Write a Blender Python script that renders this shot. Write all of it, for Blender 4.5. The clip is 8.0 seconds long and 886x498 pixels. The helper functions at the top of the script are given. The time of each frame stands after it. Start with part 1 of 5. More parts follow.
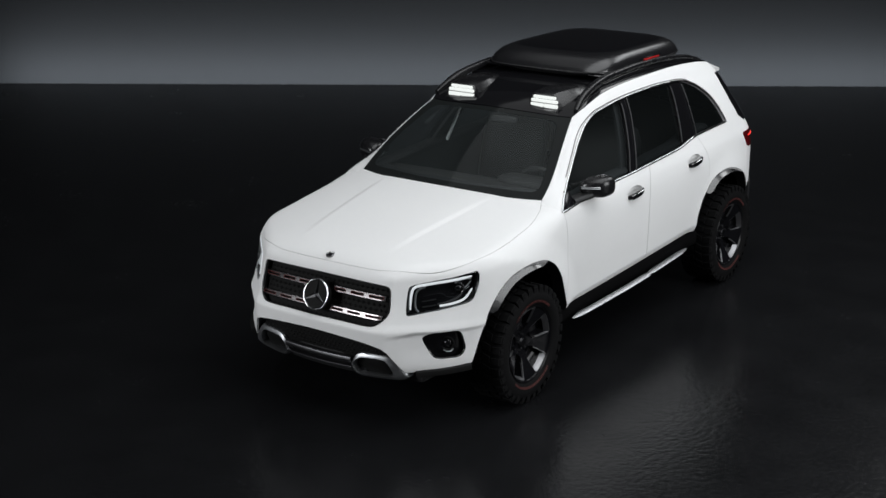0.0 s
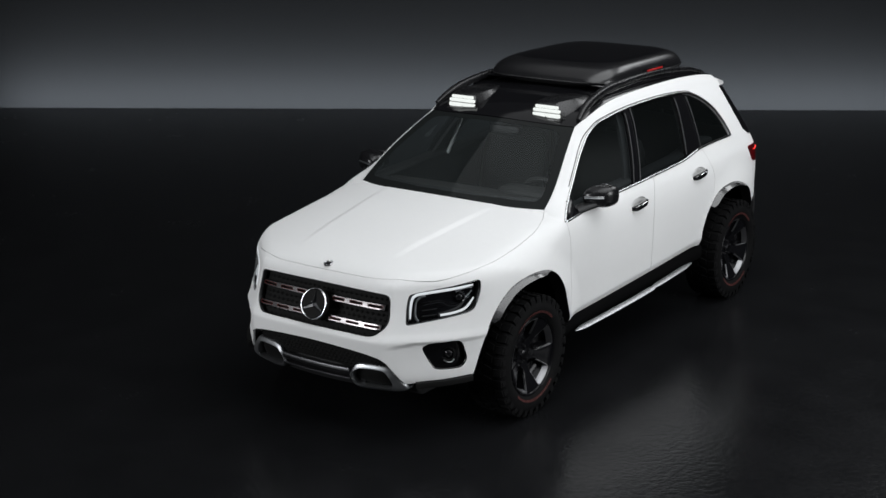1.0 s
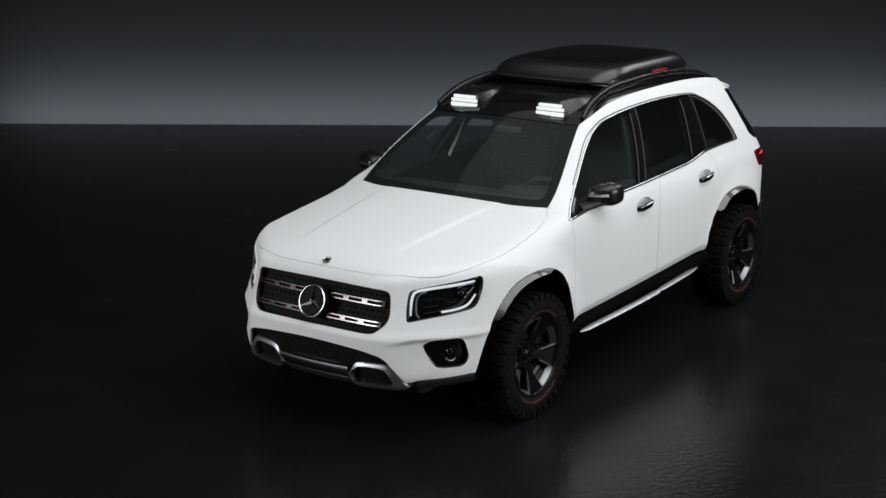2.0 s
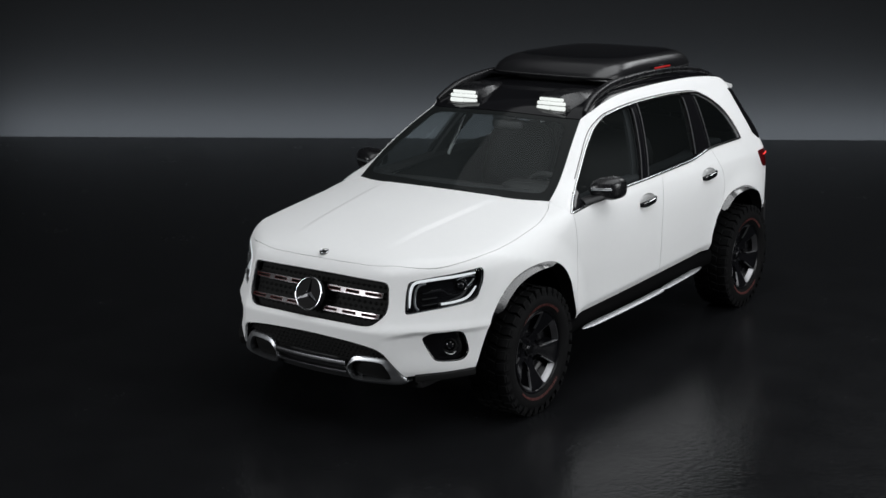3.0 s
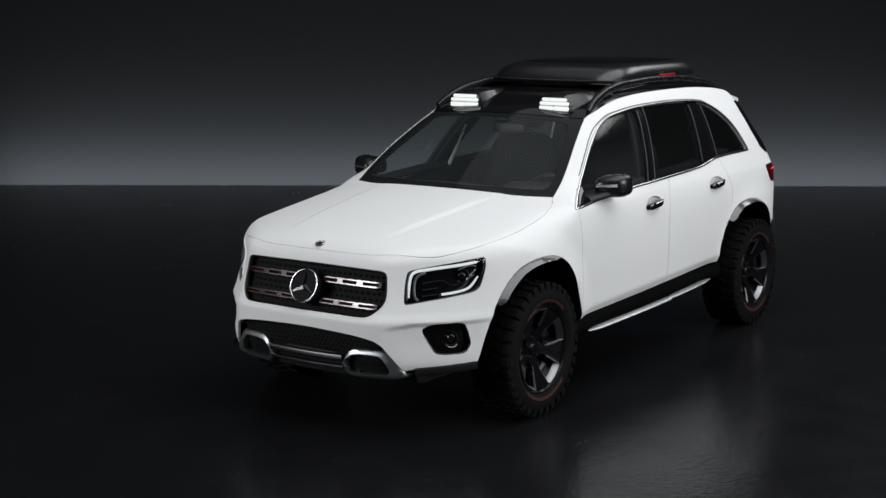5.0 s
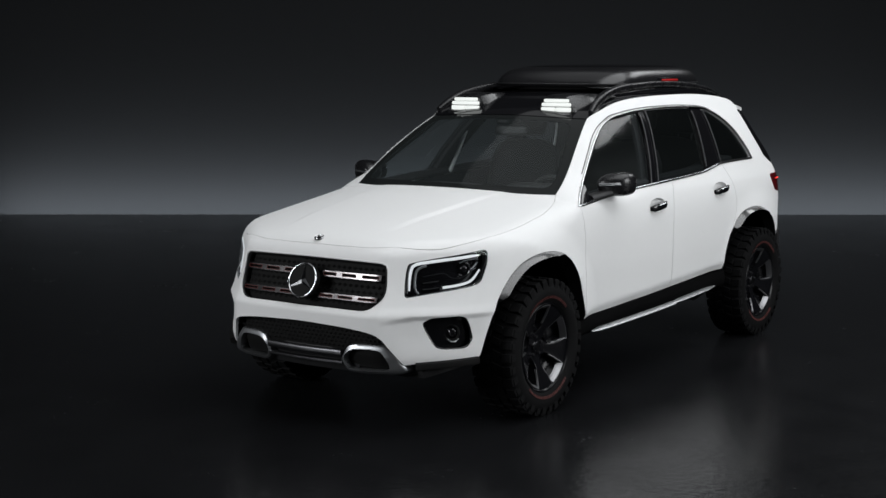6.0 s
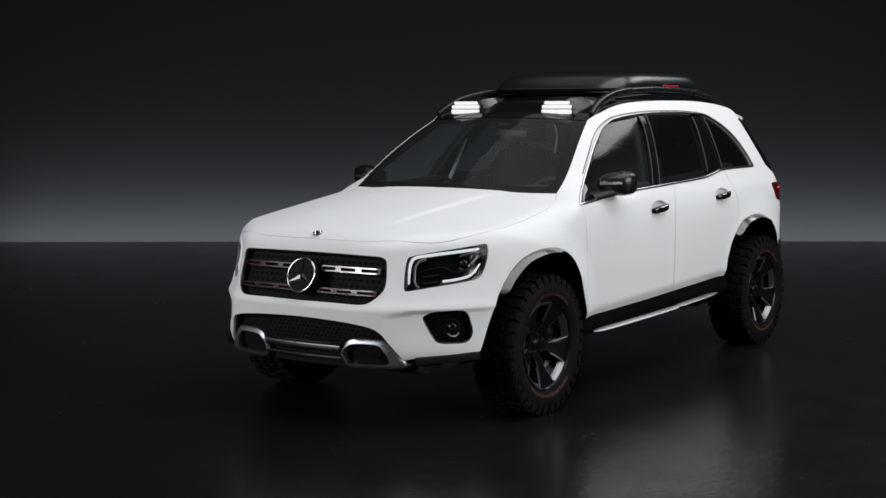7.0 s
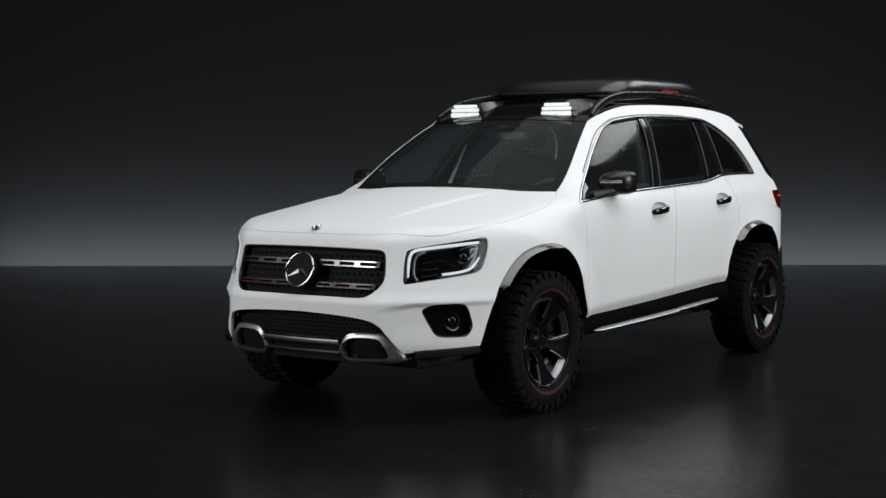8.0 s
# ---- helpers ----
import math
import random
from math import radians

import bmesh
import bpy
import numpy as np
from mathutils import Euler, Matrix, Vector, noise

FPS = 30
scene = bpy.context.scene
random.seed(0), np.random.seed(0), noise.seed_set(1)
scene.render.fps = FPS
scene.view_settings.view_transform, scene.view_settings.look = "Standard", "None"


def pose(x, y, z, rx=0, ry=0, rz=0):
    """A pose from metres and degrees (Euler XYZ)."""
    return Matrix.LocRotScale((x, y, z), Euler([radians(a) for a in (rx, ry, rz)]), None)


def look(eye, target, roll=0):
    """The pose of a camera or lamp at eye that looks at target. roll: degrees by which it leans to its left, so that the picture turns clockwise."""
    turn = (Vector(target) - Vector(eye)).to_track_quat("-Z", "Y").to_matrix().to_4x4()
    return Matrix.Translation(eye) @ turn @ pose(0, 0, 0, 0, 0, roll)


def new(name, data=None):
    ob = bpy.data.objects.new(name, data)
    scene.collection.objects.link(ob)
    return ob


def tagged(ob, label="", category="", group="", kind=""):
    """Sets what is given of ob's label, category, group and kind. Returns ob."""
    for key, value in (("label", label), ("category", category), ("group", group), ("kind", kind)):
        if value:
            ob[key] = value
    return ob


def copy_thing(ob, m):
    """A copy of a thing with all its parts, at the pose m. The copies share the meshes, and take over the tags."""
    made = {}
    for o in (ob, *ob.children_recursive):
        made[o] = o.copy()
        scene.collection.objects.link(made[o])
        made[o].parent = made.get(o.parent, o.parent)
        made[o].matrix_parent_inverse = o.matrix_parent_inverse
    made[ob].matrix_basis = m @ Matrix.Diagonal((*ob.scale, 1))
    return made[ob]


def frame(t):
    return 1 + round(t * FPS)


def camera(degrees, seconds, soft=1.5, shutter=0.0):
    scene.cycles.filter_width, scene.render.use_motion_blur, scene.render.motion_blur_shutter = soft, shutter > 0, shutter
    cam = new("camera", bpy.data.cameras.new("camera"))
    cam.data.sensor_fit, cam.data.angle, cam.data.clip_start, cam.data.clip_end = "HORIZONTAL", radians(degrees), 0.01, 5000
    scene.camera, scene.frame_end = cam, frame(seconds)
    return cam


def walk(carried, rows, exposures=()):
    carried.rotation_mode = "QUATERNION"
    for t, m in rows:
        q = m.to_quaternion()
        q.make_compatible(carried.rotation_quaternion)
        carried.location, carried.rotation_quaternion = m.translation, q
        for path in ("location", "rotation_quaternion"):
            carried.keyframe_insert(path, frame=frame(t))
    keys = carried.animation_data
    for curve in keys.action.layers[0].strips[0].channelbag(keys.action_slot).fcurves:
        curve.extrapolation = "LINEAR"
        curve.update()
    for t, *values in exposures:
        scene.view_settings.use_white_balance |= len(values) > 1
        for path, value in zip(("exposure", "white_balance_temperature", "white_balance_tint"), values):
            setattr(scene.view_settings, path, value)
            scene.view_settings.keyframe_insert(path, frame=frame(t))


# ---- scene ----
cam = camera(33.54, 8.0)
# seconds, eye in metres, yaw, pitch and roll in degrees
ROWS = [
    (0.0, 5.145, -7.033, 3.499, 34.84, -17.22, -0.17),
    (0.5, 5.109, -6.985, 3.390, 34.86, -16.44, -0.16),
    (1.0, 5.077, -6.932, 3.282, 34.86, -15.70, -0.13),
    (1.5, 5.046, -6.881, 3.154, 34.92, -14.95, -0.13),
    (3.0, 4.930, -6.738, 2.775, 34.84, -13.12, -0.21),
    (3.5, 4.900, -6.694, 2.632, 34.83, -12.20, -0.15),
    (4.0, 4.878, -6.657, 2.493, 34.88, -11.30, -0.12),
    (4.5, 4.857, -6.625, 2.353, 34.86, -10.48, -0.09),
    (6.0, 4.793, -6.533, 1.869, 34.88, -7.39, 0.01),
    (6.5, 4.779, -6.510, 1.719, 34.89, -6.34, 0.05),
    (7.0, 4.762, -6.497, 1.580, 34.84, -5.42, 0.06),
    (7.5, 4.756, -6.486, 1.454, 34.86, -4.55, 0.00),
    (8.0, 4.750, -6.475, 1.324, 34.84, -3.67, 0.10),
]
walk(cam, [(t, pose(x, y, z, 90 + pitch, roll, yaw)) for t, x, y, z, yaw, pitch, roll in ROWS])

# ---- light: a closed dark studio with soft boxes and a wash along the foot of the backdrop ----
world = bpy.data.worlds.new("studio")
scene.world = world
world.use_nodes = True
world.node_tree.nodes["Background"].inputs[0].default_value = (0.6, 0.7, 0.85, 1)
world.node_tree.nodes["Background"].inputs[1].default_value = 0.004


def soft_box(name, eye, target, sx, sy, watts, colour=(1, 1, 1), spread=180):
    data = bpy.data.lights.new(name, "AREA")
    data.shape, data.size, data.size_y, data.energy, data.color = "RECTANGLE", sx, sy, watts, colour
    data.spread = radians(spread)
    ob = new(name, data)
    ob.matrix_world = look(eye, target)
    return ob


BACK = Vector((-0.5677, 0.8233, 0)).normalized()
SIDE = Vector((BACK.y, -BACK.x, 0))
WALL_D = 9.541
COOL = (0.955, 0.98, 1.0)
soft_box("overhead_soft_box", (3.2, 0.75, 6.0), (3.2, 0.75, 0), 6.0, 9.5, 392, COOL)
soft_box("overhead_fill_box", (-1.4, 1.5, 6.0), (-1.4, 1.5, 0), 3.0, 6.0, 17, COOL)
soft_box("rear_soft_box", (2.35, 8.9, 6.3), (0.65, 1.1, 1.5), 3.9, 1.85, 82, COOL)
soft_box("side_soft_box", (8.5, 1.5, 3.2), (0.5, 1.3, 0.7), 5.0, 3.0, 352, COOL)
soft_box("front_soft_box", (-3.9, -9.4, 3.8), (0.0, 0, 0.8), 3.6, 3.2, 480, COOL)
trough = BACK * (WALL_D + 0.59) + SIDE * 0.5 + Vector((0, 0, -0.2))
soft_box("backdrop_wash", trough, trough + BACK + Vector((0, 0, 0.2)), 12.5, 0.2, 250, (0.87, 0.94, 1.0))

# ---- materials ----
def material(name, colour, rough=0.5, metal=0.0, coat=0.0, vary=0.0, grain=0.0, scale=40.0, bump=0.0, emit=0.0, spec=0.5, unlit=None):
    m = bpy.data.materials.new(name)
    m.use_nodes = True
    nt = m.node_tree
    b = nt.nodes["Principled BSDF"]
    b.inputs["Base Color"].default_value = (*colour, 1)
    b.inputs["Roughness"].default_value = rough
    b.inputs["Metallic"].default_value = metal
    b.inputs["Coat Weight"].default_value = coat
    b.inputs["Coat Roughness"].default_value = 0.04
    b.inputs["Specular IOR Level"].default_value = spec
    if emit:
        b.inputs["Emission Color"].default_value = (*colour, 1)
        b.inputs["Emission Strength"].default_value = emit
    if unlit:
        b.inputs["Base Color"].default_value = (*unlit, 1)
    if vary or grain or bump:
        co = nt.nodes.new("ShaderNodeTexCoord")
        fine, wide = nt.nodes.new("ShaderNodeTexNoise"), nt.nodes.new("ShaderNodeTexNoise")
        fine.inputs["Scale"].default_value, wide.inputs["Scale"].default_value = scale, scale / 14
        fine.inputs["Detail"].default_value, wide.inputs["Detail"].default_value = 5, 4
        for n in (fine, wide):
            nt.links.new(co.outputs["Object"], n.inputs["Vector"])
        add = nt.nodes.new("ShaderNodeMath")
        add.operation = "ADD"
        nt.links.new(fine.outputs["Fac"], add.inputs[0])
        nt.links.new(wide.outputs["Fac"], add.inputs[1])
        if vary:
            r = nt.nodes.new("ShaderNodeMapRange")
            r.inputs["From Min"].default_value, r.inputs["From Max"].default_value = 0.6, 1.4
            r.inputs["To Min"].default_value, r.inputs["To Max"].default_value = max(0, rough - vary), min(1, rough + vary)
            nt.links.new(add.outputs[0], r.inputs["Value"])
            nt.links.new(r.outputs[0], b.inputs["Roughness"])
        if grain:
            r = nt.nodes.new("ShaderNodeMapRange")
            r.inputs["From Min"].default_value, r.inputs["From Max"].default_value = 0.6, 1.4
            r.inputs["To Min"].default_value, r.inputs["To Max"].default_value = 1 - grain, 1 + grain
            nt.links.new(add.outputs[0], r.inputs["Value"])
            mul = nt.nodes.new("ShaderNodeVectorMath")
            mul.operation = "SCALE"
            mul.inputs[0].default_value = colour
            nt.links.new(r.outputs[0], mul.inputs["Scale"])
            nt.links.new(mul.outputs[0], b.inputs["Base Color"])
        if bump:
            bp = nt.nodes.new("ShaderNodeBump")
            bp.inputs["Strength"].default_value, bp.inputs["Distance"].default_value = 1.0, bump
            nt.links.new(fine.outputs["Fac"], bp.inputs["Height"])
            nt.links.new(bp.outputs[0], b.inputs["Normal"])
    return m


def glass(name, tint, rough=0.0, ior=1.5, haze=0.0):
    """Thin tinted glazing: what lies behind shows darkened, and the surface mirrors by Fresnel."""
    m = bpy.data.materials.new(name)
    m.use_nodes = True
    nt = m.node_tree
    nt.nodes.remove(nt.nodes["Principled BSDF"])
    clear, gloss = nt.nodes.new("ShaderNodeBsdfTransparent"), nt.nodes.new("ShaderNodeBsdfGlossy")
    clear.inputs[0].default_value = (*tint, 1)
    gloss.inputs["Roughness"].default_value = rough
    facing, mix = nt.nodes.new("ShaderNodeLayerWeight"), nt.nodes.new("ShaderNodeMixShader")
    facing.inputs[0].default_value = 0.5
    power, fr = nt.nodes.new("ShaderNodeMath"), nt.nodes.new("ShaderNodeMapRange")
    power.operation, power.inputs[1].default_value = "POWER", 5.0
    fr.inputs["To Min"].default_value, fr.inputs["To Max"].default_value = ((ior - 1) / (ior + 1)) ** 2, 1.0
    nt.links.new(facing.outputs["Facing"], power.inputs[0])
    nt.links.new(power.outputs[0], fr.inputs["Value"])
    nt.links.new(fr.outputs[0], mix.inputs[0])
    nt.links.new(clear.outputs[0], mix.inputs[1])
    nt.links.new(gloss.outputs[0], mix.inputs[2])
    # a faint diffuse haze stands in for a dim, even reflection on the panes
    film, hazy = nt.nodes.new("ShaderNodeBsdfDiffuse"), nt.nodes.new("ShaderNodeMixShader")
    film.inputs[0].default_value, hazy.inputs[0].default_value = (0.34, 0.40, 0.405, 1), haze
    nt.links.new(mix.outputs[0], hazy.inputs[1])
    nt.links.new(film.outputs[0], hazy.inputs[2])
    nt.links.new(hazy.outputs[0], nt.nodes["Material Output"].inputs[0])
    return m


WHITE = material("satin_white_paint", (0.80, 0.80, 0.80), 0.48, vary=0.05, grain=0.012, scale=30, bump=0.00002, spec=0.32)
GLOSS = material("gloss_black", (0.006, 0.006, 0.007), 0.08, vary=0.03, scale=20)
PLASTIC = material("black_plastic", (0.012, 0.012, 0.013), 0.5, vary=0.08, grain=0.2, scale=300, bump=0.0003)
LINER = material("dark_lining", (0.010, 0.010, 0.011), 0.8, grain=0.2, scale=120)
RUBBER = material("tyre_rubber", (0.0034, 0.0034, 0.0037), 0.78, vary=0.1, grain=0.25, scale=160, bump=0.0004, spec=0.13)
CHROME = material("chrome", (0.72, 0.73, 0.75), 0.08, 1.0, vary=0.03, scale=60)
SILVER = material("brushed_silver", (0.42, 0.43, 0.445), 0.42, 1.0, vary=0.06, grain=0.05, scale=200)
SCREEN = glass("clear_windscreen_glass", (0.86, 0.90, 0.90), haze=0.029)
GLASS = glass("tinted_glass", (0.76, 0.80, 0.81), rough=0.07, haze=0.013)
PRIVACY = glass("privacy_glass", (0.43, 0.46, 0.47), rough=0.07, haze=0.009)
FLOOR = material("polished_black_floor", (0.0070, 0.0072, 0.0079), 0.225, vary=0.06, grain=0.25, scale=30, bump=0.0019, spec=0.145)
STUDIO = material("dark_studio_cloth", (0.15, 0.15, 0.157), 0.85, grain=0.15, scale=20)
WALL = material("grey_backdrop", (0.0140, 0.0148, 0.0161), 0.9, grain=0.03, scale=6, spec=0.2)
RED_TRIM = material("dark_red_trim", (0.11, 0.016, 0.014), 0.4)
RED_LENS = material("red_lens", (0.10, 0.003, 0.005), 0.08, coat=1.0)
RED_LAMP = material("bright_red_lens", (0.42, 0.02, 0.02), 0.25)
RED_LIT = material("red_light", (1.0, 0.05, 0.04), 0.4, emit=0.8)
LIT = material("white_light", (0.92, 0.97, 1.0), 0.35, emit=0.72, unlit=(0.12, 0.12, 0.13))
LAMP_LIT = material("roof_lamp_light", (0.96, 1.0, 0.975), 0.35, emit=0.86, unlit=(0.10, 0.11, 0.10))
CLEAR = glass("clear_cover", (0.93, 0.94, 0.95), ior=1.28)
POD = material("satin_black", (0.008, 0.008, 0.009), 0.27, vary=0.06, grain=0.1, scale=160)
SHELL = material("satin_box_shell", (0.009, 0.009, 0.010), 0.24, vary=0.03, grain=0.06, scale=60, spec=0.7)
DARK_TRIM = material("dark_satin_trim", (0.06, 0.06, 0.062), 0.30, 1.0, vary=0.05, scale=120)
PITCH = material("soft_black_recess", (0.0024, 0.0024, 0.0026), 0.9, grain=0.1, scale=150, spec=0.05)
RIM = material("wheel_black", (0.005, 0.005, 0.006), 0.20, vary=0.05, scale=90, spec=0.16)
ARCH = material("satin_arch_plastic", (0.014, 0.014, 0.015), 0.28, coat=0.8, vary=0.05, grain=0.15, scale=220, spec=0.9)
DISC = material("dark_steel", (0.035, 0.035, 0.038), 0.4, metal=1.0, vary=0.08, scale=120)
TYRE_RED = material("worn_red_rubber", (0.070, 0.015, 0.013), 0.65, grain=0.4, scale=120)
BOARD = material("brushed_step_silver", (0.80, 0.81, 0.83), 0.36, 1.0, vary=0.05, scale=80)
DASH = material("soft_black_dash", (0.018, 0.017, 0.017), 0.6, grain=0.15, scale=250, bump=0.0002)
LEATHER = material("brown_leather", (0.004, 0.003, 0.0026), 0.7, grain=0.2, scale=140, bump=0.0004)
TRIM = material("satin_bright_trim", (0.66, 0.67, 0.68), 0.20, 1.0, vary=0.05, scale=90)
MESH = material("matt_black_mesh", (0.006, 0.006, 0.006), 0.7, spec=0.15)
LOUVRE = material("satin_silver_louvre", (0.19, 0.178, 0.182), 0.23, 1.0, vary=0.04, scale=120)
PILLAR_GREY = material("lit_pillar_trim_grey", (0.75, 0.76, 0.76), 0.5, grain=0.05, scale=200)
FRIT = material("printed_glass_border", (0.012, 0.0135, 0.0135), 0.05, grain=0.05, scale=60, spec=0.2)
WHEEL_EDGE = material("machined_wheel_edge", (0.30, 0.30, 0.31), 0.38, 1.0, vary=0.05, scale=160)
DARK_SILVER = material("dark_silver", (0.13, 0.13, 0.137), 0.40, 1.0, vary=0.05, grain=0.05, scale=160)
# ---- the car's outer surface: front -Y, left side +X, front axle at y = 0 ----
def pch(xs, ys):
    """A smooth curve without overshoot through a few stations."""
    xs, ys = np.array(xs, float), np.array(ys, float)
    h, d = np.diff(xs), np.diff(ys) / np.diff(xs)
    m = np.zeros(len(xs))
    m[0], m[-1] = d[0], d[-1]
    for i in range(1, len(xs) - 1):
        if d[i - 1] * d[i] > 0:
            w1, w2 = 2 * h[i] + h[i - 1], h[i] + 2 * h[i - 1]
            m[i] = (w1 + w2) / (w1 / d[i - 1] + w2 / d[i])

    def f(x):
        x = np.clip(x, xs[0], xs[-1])
        i = np.clip(np.searchsorted(xs, x, side="right") - 1, 0, len(xs) - 2)
        t = (x - xs[i]) / h[i]
        return (ys[i] * (1 + 2 * t) * (1 - t) ** 2 + h[i] * m[i] * t * (1 - t) ** 2
                + ys[i + 1] * t * t * (3 - 2 * t) + h[i] * m[i + 1] * t * t * (t - 1))
    return f


WHEELBASE, HUB_Z = 2.829, 0.385
side_plan = pch([-0.9, -0.5, 0.0, 0.6, 1.5, 2.3, 2.8, 3.2, 3.6], [0.86, 0.865, 0.872, 0.866, 0.872, 0.876, 0.868, 0.84, 0.78])
side_tuck = pch([0.30, 0.42, 0.62, 0.75, 0.90, 1.0, 1.08, 1.15, 1.25, 1.40, 1.50, 1.57, 1.62, 1.66, 1.72],
                [-0.05, -0.026, -0.010, -0.002, 0, -0.006, -0.020, -0.046, -0.088, -0.165, -0.225, -0.278, -0.314, -0.345, -0.42])
hood_rise = pch([-1.0, -0.86, -0.77, -0.55, -0.1, 0.3, 0.6], [0.87, 0.94, 0.985, 1.035, 1.105, 1.16, 1.185])
glass_rise = pch([0.0, 0.3, 0.6, 0.9, 1.05, 1.25, 1.6, 2.0, 2.4, 2.8, 3.25, 3.5],
                 [0.96, 1.15, 1.35, 1.52, 1.592, 1.648, 1.686, 1.697, 1.693, 1.668, 1.605, 1.56])
nose_plan = pch([0, 0.2, 0.4, 0.46, 0.52, 0.58, 0.64, 0.72, 0.79, 0.84, 0.88, 0.95], [-0.925, -0.923, -0.913, -0.897, -0.853, -0.80, -0.742, -0.66, -0.55, -0.44, -0.25, 0.2])
nose_back = pch([0.30, 0.42, 0.55, 0.62, 0.68, 0.74, 0.80, 0.88, 0.93, 0.97, 1.05],
                [0.06, 0.012, 0.0, 0.0, 0.03, 0.055, 0.075, 0.095, 0.108, 0.13, 0.21])
tail_plan = pch([0, 0.4, 0.6, 0.72, 0.80, 0.86, 0.92], [3.62, 3.60, 3.55, 3.47, 3.36, 3.2, 2.9])
tail_back = pch([0.4, 0.6, 0.9, 1.05, 1.2, 1.4, 1.55, 1.7], [-0.05, 0.0, 0.0, -0.03, -0.145, -0.335, -0.43, -0.50])


pillar_edge = pch([0.437, 0.53, 0.65, 0.835, 1.03, 1.15, 1.3], [0.70, 0.692, 0.668, 0.614, 0.556, 0.563, 0.575])


def smooth(a, b, x):
    t = np.clip((x - a) / (b - a), 0, 1)
    return t * t * (3 - 2 * t)


def side_x(y, z):
    flare = sum(0.030 * (1 - smooth(0.44, 0.66, np.hypot(y - c, z - HUB_Z))) for c in (0.0, WHEELBASE))
    crease = 0.50 + 0.040 * (y - 0.5)
    under = -0.62 * 0.006 * np.log1p(np.exp(np.clip((crease - z) / 0.006, -30, 30))) * smooth(0.35, 0.6, y) * (1 - smooth(2.2, 2.5, y))
    slim = -0.044 * (1 - smooth(0.75, 1.45, y)) * smooth(1.07, 1.22, z)
    return side_plan(y) + side_tuck(z) + flare * smooth(0.3, 0.5, z) + under + slim


def top_z(a, y):
    dome = 0.0108 * (1 - smooth(0.36 + 0.10 * y, 0.402 + 0.10 * y, a)) * smooth(-0.75, -0.3, y) * (1 - 0.8 * smooth(0.0, 0.35, y))
    hood = hood_rise(y - 0.10 * a * a) - 0.035 * (a / 0.65) ** 2.4 + dome
    glass = glass_rise(y - 0.30 * a * a * (1 - smooth(1.0, 1.5, y))) - 0.024 * (a / 0.6) ** 2 * smooth(0.9, 1.4, y)
    turn = 0.045 * np.tanh(np.maximum(0, a - pillar_edge(y)) / 0.045) * smooth(0.42, 0.72, y) * (1 - smooth(1.0, 1.5, y))
    return np.maximum(hood, glass - 1.5 * turn)


def smax(p, q, k):
    h = np.clip(0.5 + 0.5 * (p - q) / k, 0, 1)
    return q * (1 - h) + p * h + k * h * (1 - h)


def body_f(x, y, z):
    """Below zero inside the body."""
    a = np.abs(x)
    side = a - side_x(y, z)
    top = (z - top_z(a, y)) * 0.85
    ridge = 0.597 + 0.20 * np.clip(a - 0.46, 0, 0.14)
    shelf = 0.019 * smooth(0.45, 0.60, a) * (1 - smooth(ridge - 0.022, ridge + 0.008, z)) * smooth(0.40, 0.54, z)
    nose = (nose_plan(a) + nose_back(z) + shelf - y) * 0.8
    tail = (y - tail_plan(a) - tail_back(z)) * 0.8
    k = 0.022 + 0.098 * (1 - smooth(0.15, 0.55, y)) + 0.03 * smooth(1.0, 1.4, y)
    f = smax(side, top, k)
    f = smax(f, nose, 0.05)
    return smax(f, tail, 0.05)


def side_f(x, y, z):
    """The plain side alone, for the windows."""
    return np.abs(x) - side_x(y, z)


def pane_x():
    """The side glass: one evenly bowed sheet laid through the side's own shape."""
    y, z = (v.ravel() for v in np.meshgrid(np.linspace(0.6, 2.8, 23), np.linspace(1.12, 1.56, 12)))
    keep = z < 1.12 + 0.62 * (y - 0.5)
    y, z = y[keep], z[keep]
    terms = lambda y, z: np.stack([0 * y + 1, y, z, y * y, z * z, y * z], -1)
    k = np.linalg.lstsq(terms(y, z), side_x(y, z), rcond=None)[0]
    return lambda y, z: terms(y, z) @ k


pane_sheet = pane_x()


def pane_f(x, y, z):
    return np.abs(x) - pane_sheet(y, z)


def meet(o, d, far=3.0, field=None, steps=80):
    """Where rays from o along d first meet the surface."""
    field = field or body_f
    o, d = np.asarray(o, float), np.asarray(d, float)
    t, done = np.zeros(len(o)), np.zeros(len(o), bool)
    step = far / steps
    for _ in range(steps):
        p = o + d * t[:, None]
        done |= field(p[:, 0], p[:, 1], p[:, 2]) < 0
        t = np.where(done, t, t + step)
    lo, hi = t - step, t
    for _ in range(22):
        mid = (lo + hi) / 2
        p = o + d * mid[:, None]
        inside = field(p[:, 0], p[:, 1], p[:, 2]) < 0
        lo, hi = np.where(inside, lo, mid), np.where(inside, mid, hi)
    return o + d * hi[:, None], done


# ---- panels cut out of that surface ----
from mathutils.geometry import delaunay_2d_cdt


def spline(pts, step=0.02, closed=False):
    """A Catmull-Rom curve through points, in even steps."""
    p = np.array(pts, float)
    q = np.vstack([p[-1:], p, p[:2]]) if closed else np.vstack([2 * p[:1] - p[1:2], p, 2 * p[-1:] - p[-2:-1]])
    out, t = [], np.linspace(0, 1, 16, endpoint=False)[:, None]
    for i in range(1, len(q) - 2):
        a, b, c, d = q[i - 1:i + 3]
        out.append(0.5 * (2 * b + (c - a) * t + (2 * a - 5 * b + 4 * c - d) * t ** 2 + (3 * b - a - 3 * c + d) * t ** 3))
    out = np.vstack(out + [q[1:2] if closed else p[-1:]])
    return even(out, step)


